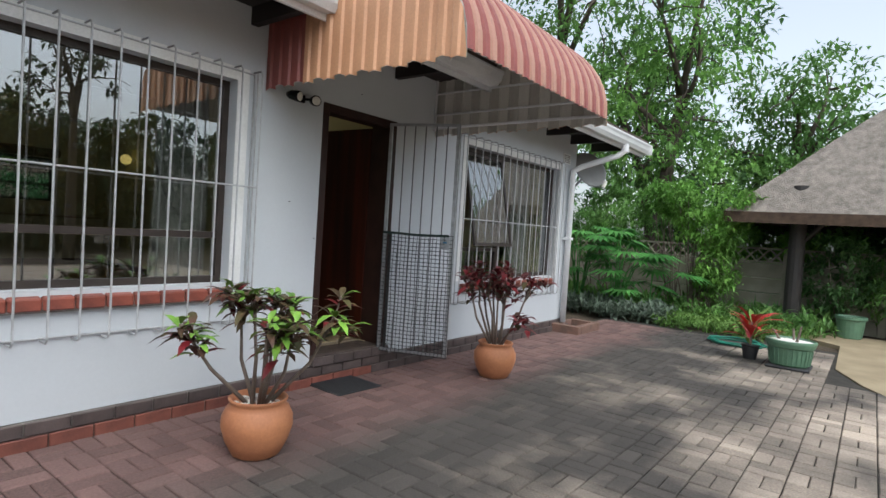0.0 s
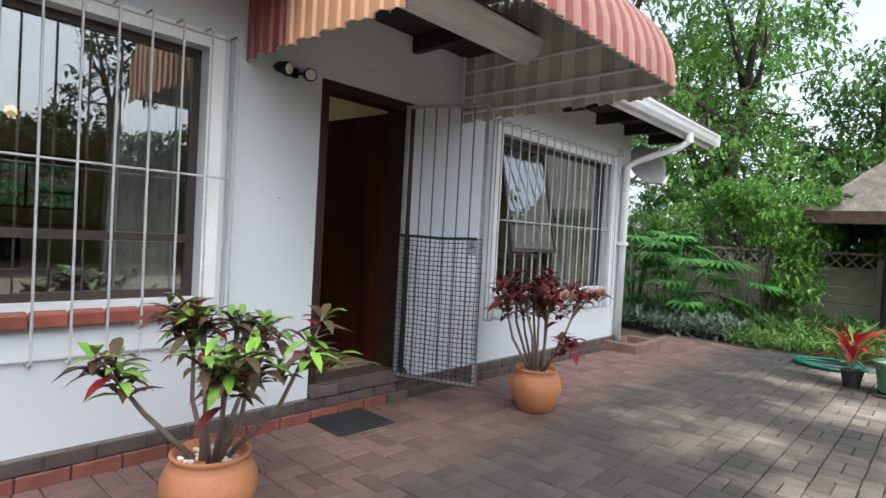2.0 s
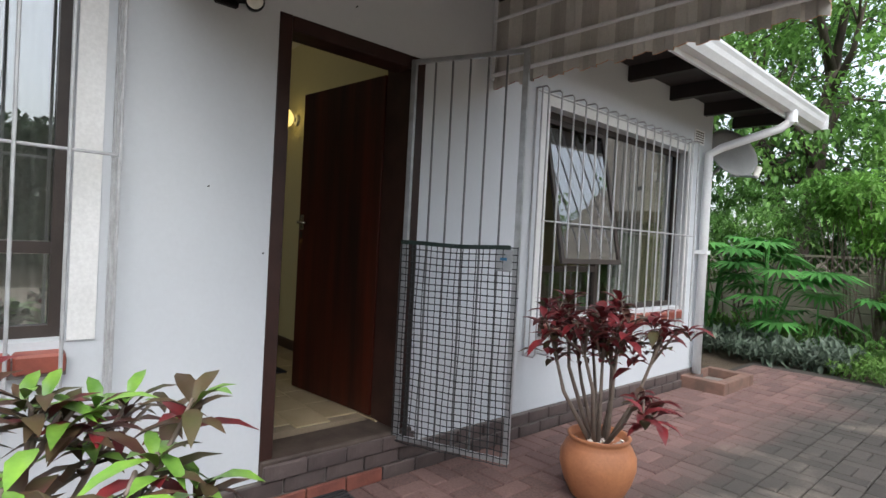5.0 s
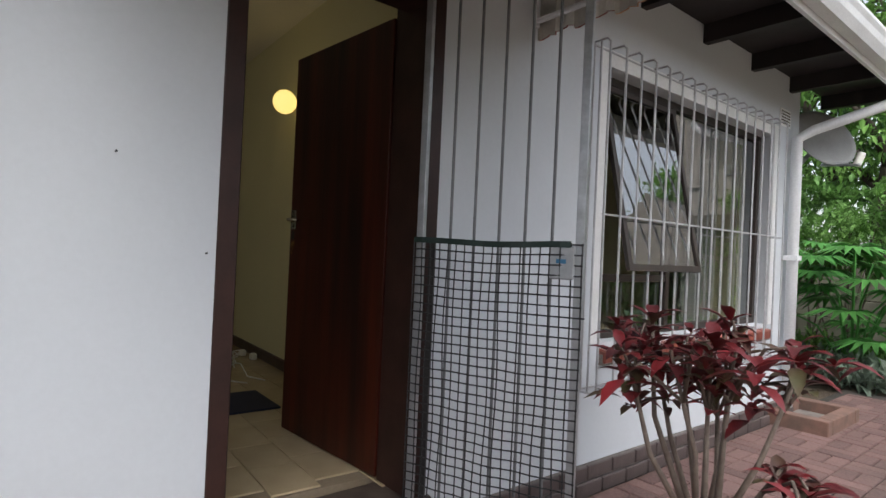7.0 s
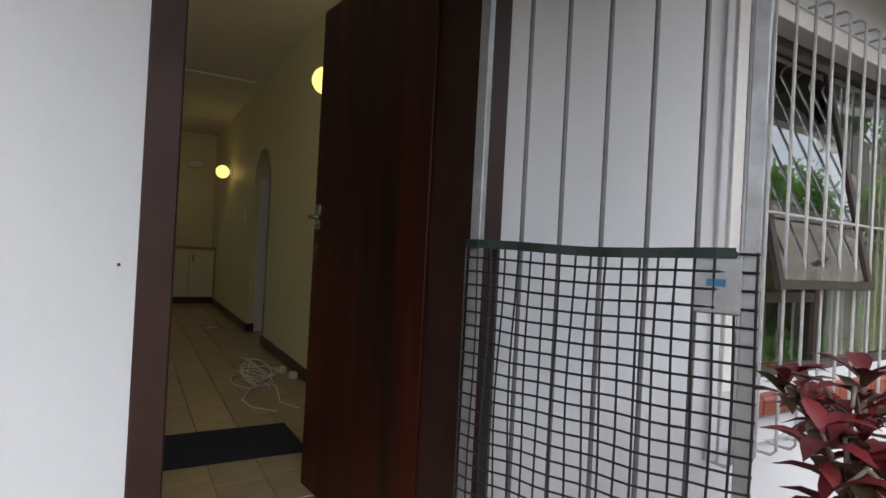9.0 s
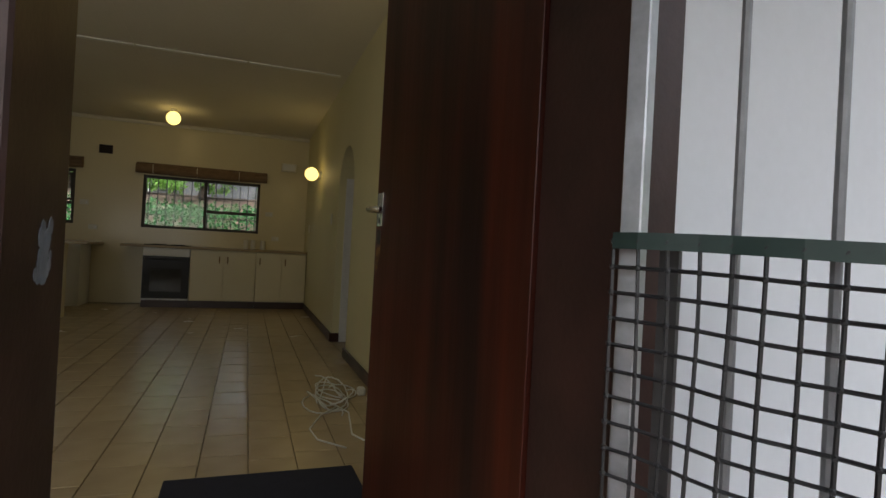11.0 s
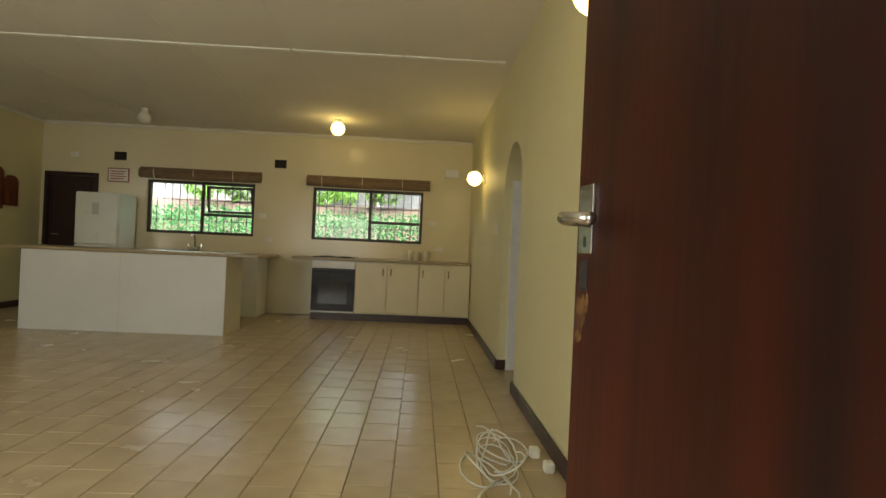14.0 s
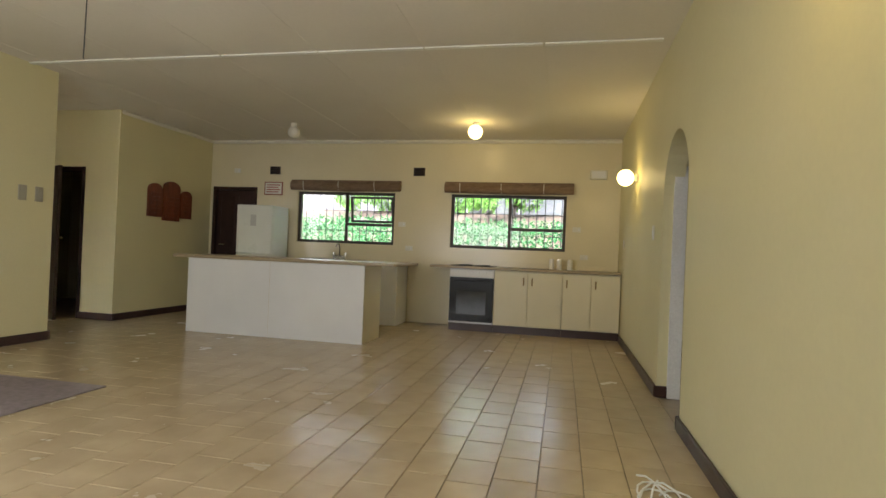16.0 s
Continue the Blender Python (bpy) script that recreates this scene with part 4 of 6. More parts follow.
hob = thing("hob", "thin black ceramic hob set on the worktop", "hob", (-12.5, 3.66, CT + 0.002))
part("plate", boxes((-0.25, 0.25, -0.28, 0.28, 0.0, 0.01), bevel=0.003), M_BLACK, hob)
for dx, dy, r in ((-0.12, -0.13, 0.09), (0.12, -0.13, 0.07), (-0.12, 0.13, 0.07), (0.12, 0.13, 0.09)):
    part("hotplate", rods(((dx, dy, 0.0101), (dx, dy, 0.016), r), seg=20), M_RUBBER, hob)
# second run under the sink, white
sinku = thing("sink_cabinet", "white laminate sink base unit along the kitchen wall", "cabinet", (UX, 1.05, FL))
part("body", boxes((-0.55, 0.0, 0.0, 1.6, 0.0, 0.81)), M_WHITELAM, sinku)
wt2 = thing("worktop", "beige laminate worktop with the sink", "worktop", (UX, 1.05, CT - 0.03))
part("board", boxes((-0.58, 0.025, 0.0, 1.75, 0.0, 0.032), bevel=0.006), M_TOP, wt2)
sink = thing("kitchen_sink", "stainless steel drop-in sink", "sink", (-12.48, 1.65, CT + 0.002))
part("rim", boxes((-0.22, 0.22, -0.4, 0.4, 0.0, 0.008), bevel=0.003), M_CHROME, sink)
# flat dark sheet on the rim stands in for the shaded hollow
part("bowl_shade", boxes((-0.16, 0.16, -0.33, 0.05, 0.0081, 0.0095)), M_RUBBER, sink)
tap = thing("mixer_tap", "chrome kitchen mixer tap with a swan neck", "tap", (-12.72, 1.62, CT + 0.002))
part("spout", tube(bmesh.new(), [(0, 0, 0.06), (0, 0, 0.16), (0.03, 0, 0.22), (0.10, 0, 0.23), (0.16, 0, 0.19)], 0.011, 10), M_CHROME, tap, smooth=True)
part("base", boxes((-0.025, 0.025, -0.10, 0.10, 0.0, 0.06), bevel=0.012), M_CHROME, tap)
for s in (-1, 1):
    part("tap_head", rods(((0, s * 0.09, 0.06), (0, s * 0.09, 0.10), 0.02), seg=12), M_CHROME, tap)
jars = thing("glass_jar", "small clear glass jar on the worktop", "jar", (-12.6, 4.78, CT + 0.002))
part("body", lathe(bmesh.new(), [(0.03, 0), (0.034, 0.01), (0.034, 0.12), (0.028, 0.14)], 16), M_PLASTIC, jars, smooth=True)
copy_thing(jars, pose(-12.62, 4.92, CT + 0.002))
copy_thing(jars, pose(-12.63, 4.68, CT + 0.002))

# island
island = thing("kitchen_island", "white laminate kitchen island with two back panels", "kitchen island", (-10.495, 0.655, FL))
part("back_panel", boxes((-0.018, 0.0, 0.0, 1.018, 0.0, 0.835)), M_WHITELAM, island)
part("back_panel", boxes((-0.018, 0.0, 1.022, 2.122, 0.0, 0.835)), M_WHITELAM, island)
part("joint_strip", boxes((-0.012, -0.003, 1.0175, 1.0225, 0.0, 0.833)), surf("tan_edge", (0.55, 0.47, 0.35), (0.5, 0.42, 0.3), rough=0.5), island)
part("end_panel", boxes((-0.60, -0.019, 2.104, 2.122, 0.0, 0.835)), M_CREAMLAM, island)
part("end_panel", boxes((-0.60, -0.019, 0.0, 0.018, 0.0, 0.835)), M_CREAMLAM, island)
part("front", boxes((-0.60, -0.585, 0.019, 2.103, 0.10, 0.835)), M_CREAMLAM, island)
part("kick", boxes((-0.55, -0.53, 0.019, 2.103, 0.0, 0.098)), M_BASE, island)
itop = thing("island_worktop", "long beige laminate island worktop overhanging both ends", "worktop", (-10.495, 0.655, FL + 0.838))
part("board", boxes((-0.72, 0.03, -0.19, 2.45, 0.0, 0.034), bevel=0.008), M_TOP, itop)

fridge = thing("fridge", "cream two-door fridge freezer standing beside the back door", "fridge", (-12.22, 0.215, FL))
part("body", boxes((-0.52, -0.045, 0.0, 0.56, 0.03, 1.58), bevel=0.012), M_FRIDGE, fridge)
part("freezer_door", boxes((-0.042, 0.0, 0.0, 0.56, 0.89, 1.58), bevel=0.010), M_FRIDGE, fridge)
part("fridge_door", boxes((-0.042, 0.0, 0.0, 0.56, 0.05, 0.88), bevel=0.010), M_FRIDGE, fridge)
part("label", boxes((0.0005, 0.002, 0.22, 0.31, 1.28, 1.44)), surf("grey_paper", (0.45, 0.45, 0.4), (0.4, 0.4, 0.36), rough=0.7), fridge, "small grey paper sheet")
part("handle", boxes((0.001, 0.02, 0.02, 0.04, 0.93, 1.1), bevel=0.005), M_PLASTIC, fridge)
for dx in (-0.45, -0.1):
    for y in (0.05, 0.51):
        part("foot", rods(((dx, y, 0.0), (dx, y, 0.03), 0.02), seg=10), M_BLACK, fridge)

orn = thing("wall_ornament", "three carved varnished wooden panels hung on the wall", "ornament", (-11.84, -0.599, 1.79))
for x0, x1, z0, z1 in ((0.22, 0.50, -0.20, 0.24), (-0.16, 0.19, -0.24, 0.30), (-0.44, -0.19, -0.19, 0.20)):
    bm = boxes((x0, x1, 0.0, 0.03, z0, z1 - 0.08))
    cxo, rr = (x0 + x1) / 2, (x1 - x0) / 2
    n = 12
    a = [bm.verts.new((cxo + rr * math.cos(math.pi * k / n), 0.0, z1 - 0.08 + 0.09 * math.sin(math.pi * k / n))) for k in range(n + 1)]
    b = [bm.verts.new((v.co.x, 0.03, v.co.z)) for v in a]
    bm.faces.new(b[::-1])
    for k in range(n):
        bm.faces.new((a[k], a[k + 1], b[k + 1], b[k]))
    bmesh.ops.recalc_face_normals(bm, faces=bm.faces)
    pn = part("panel", bm, M_ORNAMENT, orn)
    for k in range(3):
        part("carving", boxes((x0 + 0.04, x1 - 0.04, 0.0305, 0.04, z0 + 0.05 + k * 0.11, z0 + 0.11 + k * 0.11), bevel=0.004), M_ORNAMENT, pn)
for y in (0.49, 2.76):
    v = thing("wall_vent", "dark slotted ventilation brick high in the kitchen wall", "vent", (KX, y, 2.41))
    part("frame", boxes((0.0005, 0.008, -0.085, 0.085, -0.06, 0.06)), M_FRAME, v)
    for k in range(4):
        part("slot", boxes((0.0082, 0.012, -0.07, 0.07, -0.045 + k * 0.026, -0.032 + k * 0.026)), M_BLACK, v)
sg = thing("wall_notice", "framed paper notice with red print on the kitchen wall", "notice", (KX, 0.475, 2.135))
part("frame", boxes((0.0005, 0.012, -0.15, 0.15, -0.10, 0.10)), surf("red_frame", (0.30, 0.10, 0.08), (0.25, 0.08, 0.06)), sg)
part("paper", boxes((0.0122, 0.014, -0.135, 0.135, -0.085, 0.085)), M_PLASTIC, sg)
for k in range(4):
    part("print_bar", boxes((0.0142, 0.015, -0.11, 0.11 - 0.03 * (k % 2), 0.045 - k * 0.035, 0.06 - k * 0.035)), surf("red_print", (0.4, 0.1, 0.08), (0.35, 0.1, 0.08)), sg)
for y, z in ((5.10, 1.28), (2.53, 1.65), (2.65, 1.31), (-0.15, 2.40), (4.99, 1.65)):
    so = thing("wall_socket", "cream plastic electrical plate on the kitchen wall", "socket", (KX, y, z))
    part("plate", boxes((0.0005, 0.01, -0.055, 0.055, -0.035, 0.035), bevel=0.003), M_PLASTIC, so)
    part("switch", boxes((0.0102, 0.014, 0.02, 0.04, -0.015, 0.015)), M_WHITELAM, so)
dbx = thing("distribution_box", "white plastic box under the kitchen cornice", "box", (KX, 5.25, 2.39))
part("case", boxes((0.0005, 0.06, -0.11, 0.11, -0.06, 0.06), bevel=0.006), M_PLASTIC, dbx)
part("cover", boxes((0.0605, 0.064, -0.09, 0.09, -0.045, 0.045)), M_WHITELAM, dbx)
for x in (-9.0, -9.18):
    so = thing("light_switch", "pale plastic light switch on the wall end", "switch", (x, -0.0895, 1.66))
    part("plate", boxes((-0.045, 0.045, 0.0, 0.009, -0.07, 0.07), bevel=0.003), M_SWITCH, so)
    part("rocker", boxes((-0.015, 0.015, 0.0092, 0.014, 0.02, 0.05)), M_SWITCH, so)
for x, z in ((-12.1, 1.45), (-9.67, 1.5)):
    so = thing("wall_switch", "small cream switch on the side wall", "switch", (x, RW - 0.0005, z))
    part("plate", boxes((-0.04, 0.04, -0.009, 0.0, -0.06, 0.06), bevel=0.003), M_PLASTIC, so)
    part("rocker", boxes((-0.012, 0.012, -0.013, -0.0092, -0.02, 0.02)), M_WHITELAM, so)
cord = thing("hanging_cord", "thin black flex hanging from the ceiling", "cord", (-6.63, 2.775, 2.03))
part("flex", tube(bmesh.new(), [(0.01, 0, CE - 2.03), (0.0, 0.006, 0.45), (-0.004, 0, 0.2), (0, 0, 0.0)], 0.0028, 6), M_RUBBER, cord)
part("ceiling_rose", lathe(bmesh.new(), [(0.04, CE - 2.06), (0.05, CE - 2.05), (0.05, CE - 2.03)], 16, (0.01, 0, 0)), M_PLASTIC, cord)
# white door casing in the arch
ac = thing("arch_lining", "white painted timber strip lining the arch jamb", "trim", (ARCH[0], RW + 0.10, FL))
part("strip", boxes((0.0005, 0.03, -0.03, 0.06, 0.0, 1.72)), M_PLASTER_EDGE, ac)
adoor = thing("door_4", "dark timber door folded back inside the arch", "door", (ARCH[1] - 0.03, RW + 0.15, FL), 93)
part("leaf", boxes((0.0, 0.75, -0.018, 0.018, 0.005, 1.93)), M_FRAME, adoor)
part("handle", tube(bmesh.new(), [(0.06, 0.018, 1.25), (0.06, 0.06, 1.25), (0.14, 0.06, 1.25)], 0.009, 8), M_BRASS, adoor)

# mats and cable
rug = thing("carpet_mat", "navy blue carpet mat on the tiles inside the door", "mat", (-5.50, 4.81, FL), 1)
part("carpet", boxes((-0.23, 0.23, -0.37, 0.37, 0.0, 0.012), bevel=0.004), M_NAVYMAT, rug)
rug2 = thing("floor_rug", "flat grey-mauve rug on the tile floor", "rug", (-7.21, 1.11, FL))
part("carpet", boxes((-0.75, 0.75, -0.71, 0.71, 0.0, 0.010), bevel=0.003), surf("mauve_rug", (0.26, 0.215, 0.22), (0.20, 0.165, 0.17), rough=0.95, scale=25, bump=0.5, fine=150), rug2)
cable = thing("cable_heap", "loose heap of white cable with plugs on the floor", "cable", (-6.93, 5.35, FL))
rc = random.Random(11)
for k in range(6):
    a0, r0 = rc.uniform(0, 6.28), rc.uniform(0.12, 0.22)
    pts = []
    for i in range(24):
        a = a0 + i * 0.30
        rr = r0 * (1 + 0.4 * math.sin(i * 0.45 + k * 1.7))
        pts.append((1.25 * rr * math.cos(a) + 0.07 * k - 0.15, 0.55 * rr * math.sin(a) - 0.06 - 0.02 * k, 0.006 + (0.09 if k > 1 else 0.02) * max(0.0, math.sin(i * 0.27 + k * 0.8)) ** 2))
    part("loop", tube(bmesh.new(), pts, 0.0045, 5), M_CABLE, cable, smooth=True)
part("loose_end", tube(bmesh.new(), [(0.2, -0.1, 0.006), (0.42, -0.22, 0.02), (0.62, -0.30, 0.006), (0.8, -0.28, 0.006), (0.95, -0.16, 0.006)], 0.0045, 5), M_CABLE, cable, smooth=True)
part("loose_end", tube(bmesh.new(), [(0.15, -0.12, 0.006), (0.5, -0.08, 0.05), (0.75, -0.1, 0.006), (0.92, -0.03, 0.006)], 0.0045, 5), M_CABLE, cable, smooth=True)
for a in ((-0.08, 0.10, 0.0), (0.12, 0.13, 0.0)):
    part("plug", boxes((a[0] - 0.03, a[0] + 0.03, a[1] - 0.03, a[1] + 0.02, 0.0, 0.05), bevel=0.008), M_PLASTIC, cable)

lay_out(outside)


# ---- foliage helpers ----
def blade_object(name, specs, material, parent=None, label="", fold=0.16):
    """specs as for leaf_object; each leaf a full, pointed, arching blade folded along its midrib."""
    a = np.array(specs, dtype=float)
    n = len(a)
    p, d, ln, wd = a[:, :3], a[:, 3:6], a[:, 6:7], a[:, 7:8]
    d = d / np.linalg.norm(d, axis=1, keepdims=True)
    up = np.tile(np.array([[0.0, 0.0, 1.0]]), (n, 1))
    side = np.cross(d, up)
    side /= np.maximum(np.linalg.norm(side, axis=1, keepdims=True), 1e-4)
    nor = np.cross(side, d)
    rows = [p]
    for u, w, drop in ((0.18, 0.55, 0.0), (0.42, 1.0, 0.01), (0.70, 0.78, 0.06)):
        m = p + d * ln * u + nor * ln * 0.22 * u * (1 - u) - up * ln * drop
        rows += [m + side * wd / 2 * w + nor * wd * fold * w, m, m - side * wd / 2 * w + nor * wd * fold * w]
    rows.append(p + d * ln - up * ln * 0.16)
    verts = np.stack(rows, axis=1).reshape(-1, 3)
    quads = [(1, 2, 5, 4), (2, 3, 6, 5), (4, 5, 8, 7), (5, 6, 9, 8)]
    tris = [(0, 2, 1), (0, 3, 2), (7, 8, 10), (8, 9, 10)]
    faces = [tuple(i * 11 + k for k in f) for i in range(n) for f in quads + tris]
    me = bpy.data.meshes.new(name)
    me.from_pydata(verts.tolist(), [], faces)
    me.polygons.foreach_set("use_smooth", [True] * len(me.polygons))
    me.materials.append(material)
    ob = new(name, me)
    ob.parent = parent
    if label:
        ob["label"] = label
    return ob



def leaf_object(name, specs, material, parent=None, label="", fold=0.18):
    """specs: rows (x, y, z, dx, dy, dz, length, width); each leaf a folded blade of two quads with a drooping tip."""
    a = np.array(specs, dtype=float)
    n = len(a)
    p, d, ln, wd = a[:, :3], a[:, 3:6], a[:, 6:7], a[:, 7:8]
    d = d / np.linalg.norm(d, axis=1, keepdims=True)
    up = np.tile(np.array([[0.0, 0.0, 1.0]]), (n, 1))
    side = np.cross(d, up)
    side /= np.maximum(np.linalg.norm(side, axis=1, keepdims=True), 1e-4)
    nor = np.cross(side, d)
    m1 = p + d * ln * 0.45 + nor * ln * 0.05
    tip = p + d * ln - up * ln * 0.12
    lft, rgt = m1 + side * wd / 2 + nor * wd * fold, m1 - side * wd / 2 + nor * wd * fold
    verts = np.stack([p, lft, m1, rgt, tip], axis=1).reshape(-1, 3)
    base = np.arange(n)[:, None] * 5
    faces = np.concatenate([base + np.array([[0, 2, 1]]), base + np.array([[0, 3, 2]]), base + np.array([[1, 2, 4]]), base + np.array([[2, 3, 4]])])
    me = bpy.data.meshes.new(name)
    me.from_pydata(verts.tolist(), [], faces.tolist())
    me.materials.append(material)
    ob = new(name, me)
    ob.parent = parent
    if label:
        ob["label"] = label
    return ob


def clumps(rng, blobs, n_clump, n_leaf, r_clump, size, aspect=0.45, shell=0.55):
    """Leaf specs gathered in clumps inside ellipsoids (x, y, z, rx, ry, rz)."""
    out = []
    for bx, by, bz, rx, ry, rz in blobs:
        for _ in range(n_clump):
            v = rng.normal(size=3)
            v /= np.linalg.norm(v)
            q = (shell + (1 - shell) * rng.random() ** 0.5)
            c = np.array([bx, by, bz]) + v * np.array([rx, ry, rz]) * q * rng.uniform(0.85, 1.12)
            k = int(n_leaf * rng.uniform(0.6, 1.3))
            pts = c + rng.normal(size=(k, 3)) * r_clump * np.array([0.5, 0.5, 0.33])
            dr = rng.normal(size=(k, 3)) * 0.8 + v * 0.5 + np.array([0, 0, -0.1])
            ln = size * rng.uniform(0.65, 1.35, size=(k, 1))
            out.append(np.concatenate([pts, dr, ln, ln * aspect], axis=1))
    return np.concatenate(out)


def leafmat(name, c1, c2, rough=0.5):
    m = surf(name, c1, c2, rough=rough, scale=0.8, island=0.7, bump=0.0, fine=6, spec=0.3)
    nt = m.node_tree
    b = nt.nodes["Principled BSDF"]
    tr, mx = nt.nodes.new("ShaderNodeBsdfTranslucent"), nt.nodes.new("ShaderNodeMixShader")     # light passes through thin leaves
    nt.links.new(b.inputs["Base Color"].links[0].from_socket, tr.inputs["Color"])
    mx.inputs[0].default_value = 0.4
    nt.links.new(b.outputs[0], mx.inputs[1])
    nt.links.new(tr.outputs[0], mx.inputs[2])
    nt.links.new(mx.outputs[0], nt.nodes["Material Output"].inputs["Surface"])
    return m


M_TREE1 = leafmat("tree_leaf_mid", (0.18, 0.336, 0.084), (0.096, 0.204, 0.054))
M_TREE2 = leafmat("tree_leaf_bright", (0.252, 0.456, 0.108), (0.132, 0.276, 0.066))
M_TREE3 = leafmat("tree_leaf_dark", (0.108, 0.216, 0.066), (0.06, 0.132, 0.048))
M_HEDGE = leafmat("hedge_leaf", (0.24, 0.456, 0.09), (0.12, 0.252, 0.054))
M_PHILO = leafmat("glossy_green_leaf", (0.144, 0.384, 0.096), (0.072, 0.228, 0.06), 0.35)
M_VARI = leafmat("grey_green_striped_leaf", (0.20, 0.25, 0.19), (0.06, 0.09, 0.06))
M_GRASSY = leafmat("low_green_leaf", (0.19, 0.32, 0.07), (0.09, 0.18, 0.045))
M_BARK = surf("grey_bark", (0.10, 0.075, 0.058), (0.055, 0.042, 0.034), rough=0.95, scale=5, bump=0.9, fine=22, stretch=(1, 1, 0.3), dist=0.02)


def tree(x, y, h, r, seed, mat, label, trunk_r=0.16, n_clump=95, leafs=26, size=0.20, low=0.35, blobs=7):
    """A tapered trunk with forking limbs and a clumped, broken crown."""
    rng = np.random.default_rng(seed)
    t = thing("tree", label, "tree", (x, y, -0.05))
    bm = bmesh.new()
    bend = rng.normal(size=2) * 0.25
    pts = [(bend[0] * k * k / 16, bend[1] * k * k / 16, h * 0.62 * k / 6) for k in range(7)]
    tube(bm, pts, trunk_r, 9, trunk_r * 0.45)
    part("trunk", bm, M_BARK, t, smooth=True)
    bl = []
    for k in range(blobs):
        bm = bmesh.new()
        a = k * 2.4 + rng.uniform(-0.4, 0.4)
        hz = h * (low + (0.93 - low) * (k + 0.5) / blobs)
        rad = r * rng.uniform(0.35, 0.75) * (1.1 - 0.55 * (k / blobs))
        ex = np.array([rad * math.cos(a), rad * math.sin(a), hz])
        z0 = min(h * 0.58, hz * 0.75)
        st = np.array([bend[0] * (z0 / (h * 0.62) * 6) ** 2 / 16, bend[1] * (z0 / (h * 0.62) * 6) ** 2 / 16, z0])
        mid = (st + ex) / 2 + np.array([0, 0, 0.25]) + rng.normal(size=3) * 0.15
        tube(bm, [tuple(st), tuple(mid), tuple(ex)], trunk_r * 0.42, 6, trunk_r * 0.12)
        for _ in range(4):
            e2 = ex + rng.normal(size=3) * r * 0.3
            tube(bm, [tuple(mid * 0.4 + ex * 0.6), tuple((ex + e2) / 2 + rng.normal(size=3) * 0.1), tuple(e2)], trunk_r * 0.14, 5, 0.008)
        br = r * rng.uniform(0.42, 0.62)
        bl.append((*ex, br, br, br * rng.uniform(0.6, 0.85)))
        part("limb", bm, M_BARK, t, smooth=True)
    sp = clumps(rng, bl, max(6, n_clump // blobs), leafs, r * 0.16, size)
    leaf_object("crown", sp, mat, t, "")
    return t


def bush(name, label, blobs, seed, mat, n_clump=40, leafs=24, size=0.10, at=(0, 0, 0), stems=6, category="shrub", aspect=0.45):
    rng = np.random.default_rng(seed)
    t = thing(name, label, category, at)
    for b in blobs:
        for _ in range(stems):
            bm = bmesh.new()
            e = np.array(b[:3]) + rng.normal(size=3) * np.array(b[3:]) * 0.4
            s0 = np.array([b[0] * 0.6 + rng.normal() * 0.06, b[1] * 0.6 + rng.normal() * 0.06, 0.0])
            tube(bm, [tuple(s0), tuple((s0 + e) / 2 + rng.normal(size=3) * 0.06), tuple(e)], 0.014, 5, 0.005)
            part("stem", bm, M_STEM, t)
    leaf_object("leaves", clumps(rng, blobs, n_clump, leafs, 0.16, size, aspect), mat, t)
    return t


# ---- trees round the yard ----
TREES = [(-8.6, 17.0, 12.5, 3.4, M_TREE1, 0.30), (-5.4, 17.6, 9.8, 2.7, M_TREE2, 0.26), (-12.5, 15.0, 11.0, 3.4, M_TREE3, 0.22), (-2.6, 19.5, 7.0, 2.3, M_TREE1, 0.2),
         (0.6, 18.6, 6.2, 2.1, M_TREE2, 0.2), (3.9, 17.6, 6.4, 2.4, M_TREE1, 0.24), (-7.0, 22.5, 10.0, 4.0, M_TREE3, 0.24), (-1.6, 25.0, 5.6, 3.6, M_TREE3, 0.22), (4.2, 24.0, 6.6, 3.6, M_TREE3, 0.25),
         (-15.5, 21.0, 12.0, 4.5, M_TREE3, 0.25), (8.0, 19.5, 6.8, 3.0, M_TREE1, 0.25)]
for i, (x, y, h, r, m, tr) in enumerate(TREES):
    far = y > 20.5
    tree(x, y, h, r, 20 + i, m, "tall leafy tree with grey bark behind the garden wall", tr, n_clump=165 if not far else 130, leafs=40, size=0.20 if not far else 0.32, low=0.28, blobs=9)
M_TREEFAR = leafmat("far_tree_leaf", (0.05, 0.09, 0.035), (0.03, 0.055, 0.025))
BACK = [(8.5, 6.9, 7.0, 1.3, M_TREEFAR), (13.5, 2.0, 4.3, 2.4, M_TREEFAR), (13.2, 6.5, 4.2, 2.2, M_TREEFAR), (14.0, 10.5, 4.4, 2.5, M_TREEFAR), (12.0, -2.5, 5.0, 2.3, M_TREEFAR), (9.5, -7.0, 6.5, 3.0, M_TREEFAR), (2.5, -11.0, 6.0, 3.0, M_TREEFAR), (-5.0, -12.0, 7.0, 3.0, M_TREEFAR), (13.0, 14.5, 4.6, 2.6, M_TREEFAR), (16.0, 4.2, 4.2, 2.6, M_TREEFAR), (16.0, 8.5, 4.2, 2.6, M_TREEFAR)]
for i, (x, y, h, r, m) in enumerate(BACK):
    tree(x, y, h, r, 60 + i, m, "leafy tree at the far side of the yard", 0.15, n_clump=36 if i == 0 else 230, leafs=26 if i == 0 else 40, size=0.2 if i == 0 else 0.34, low=0.6 if i == 0 else 0.12, blobs=6 if i == 0 else 10)

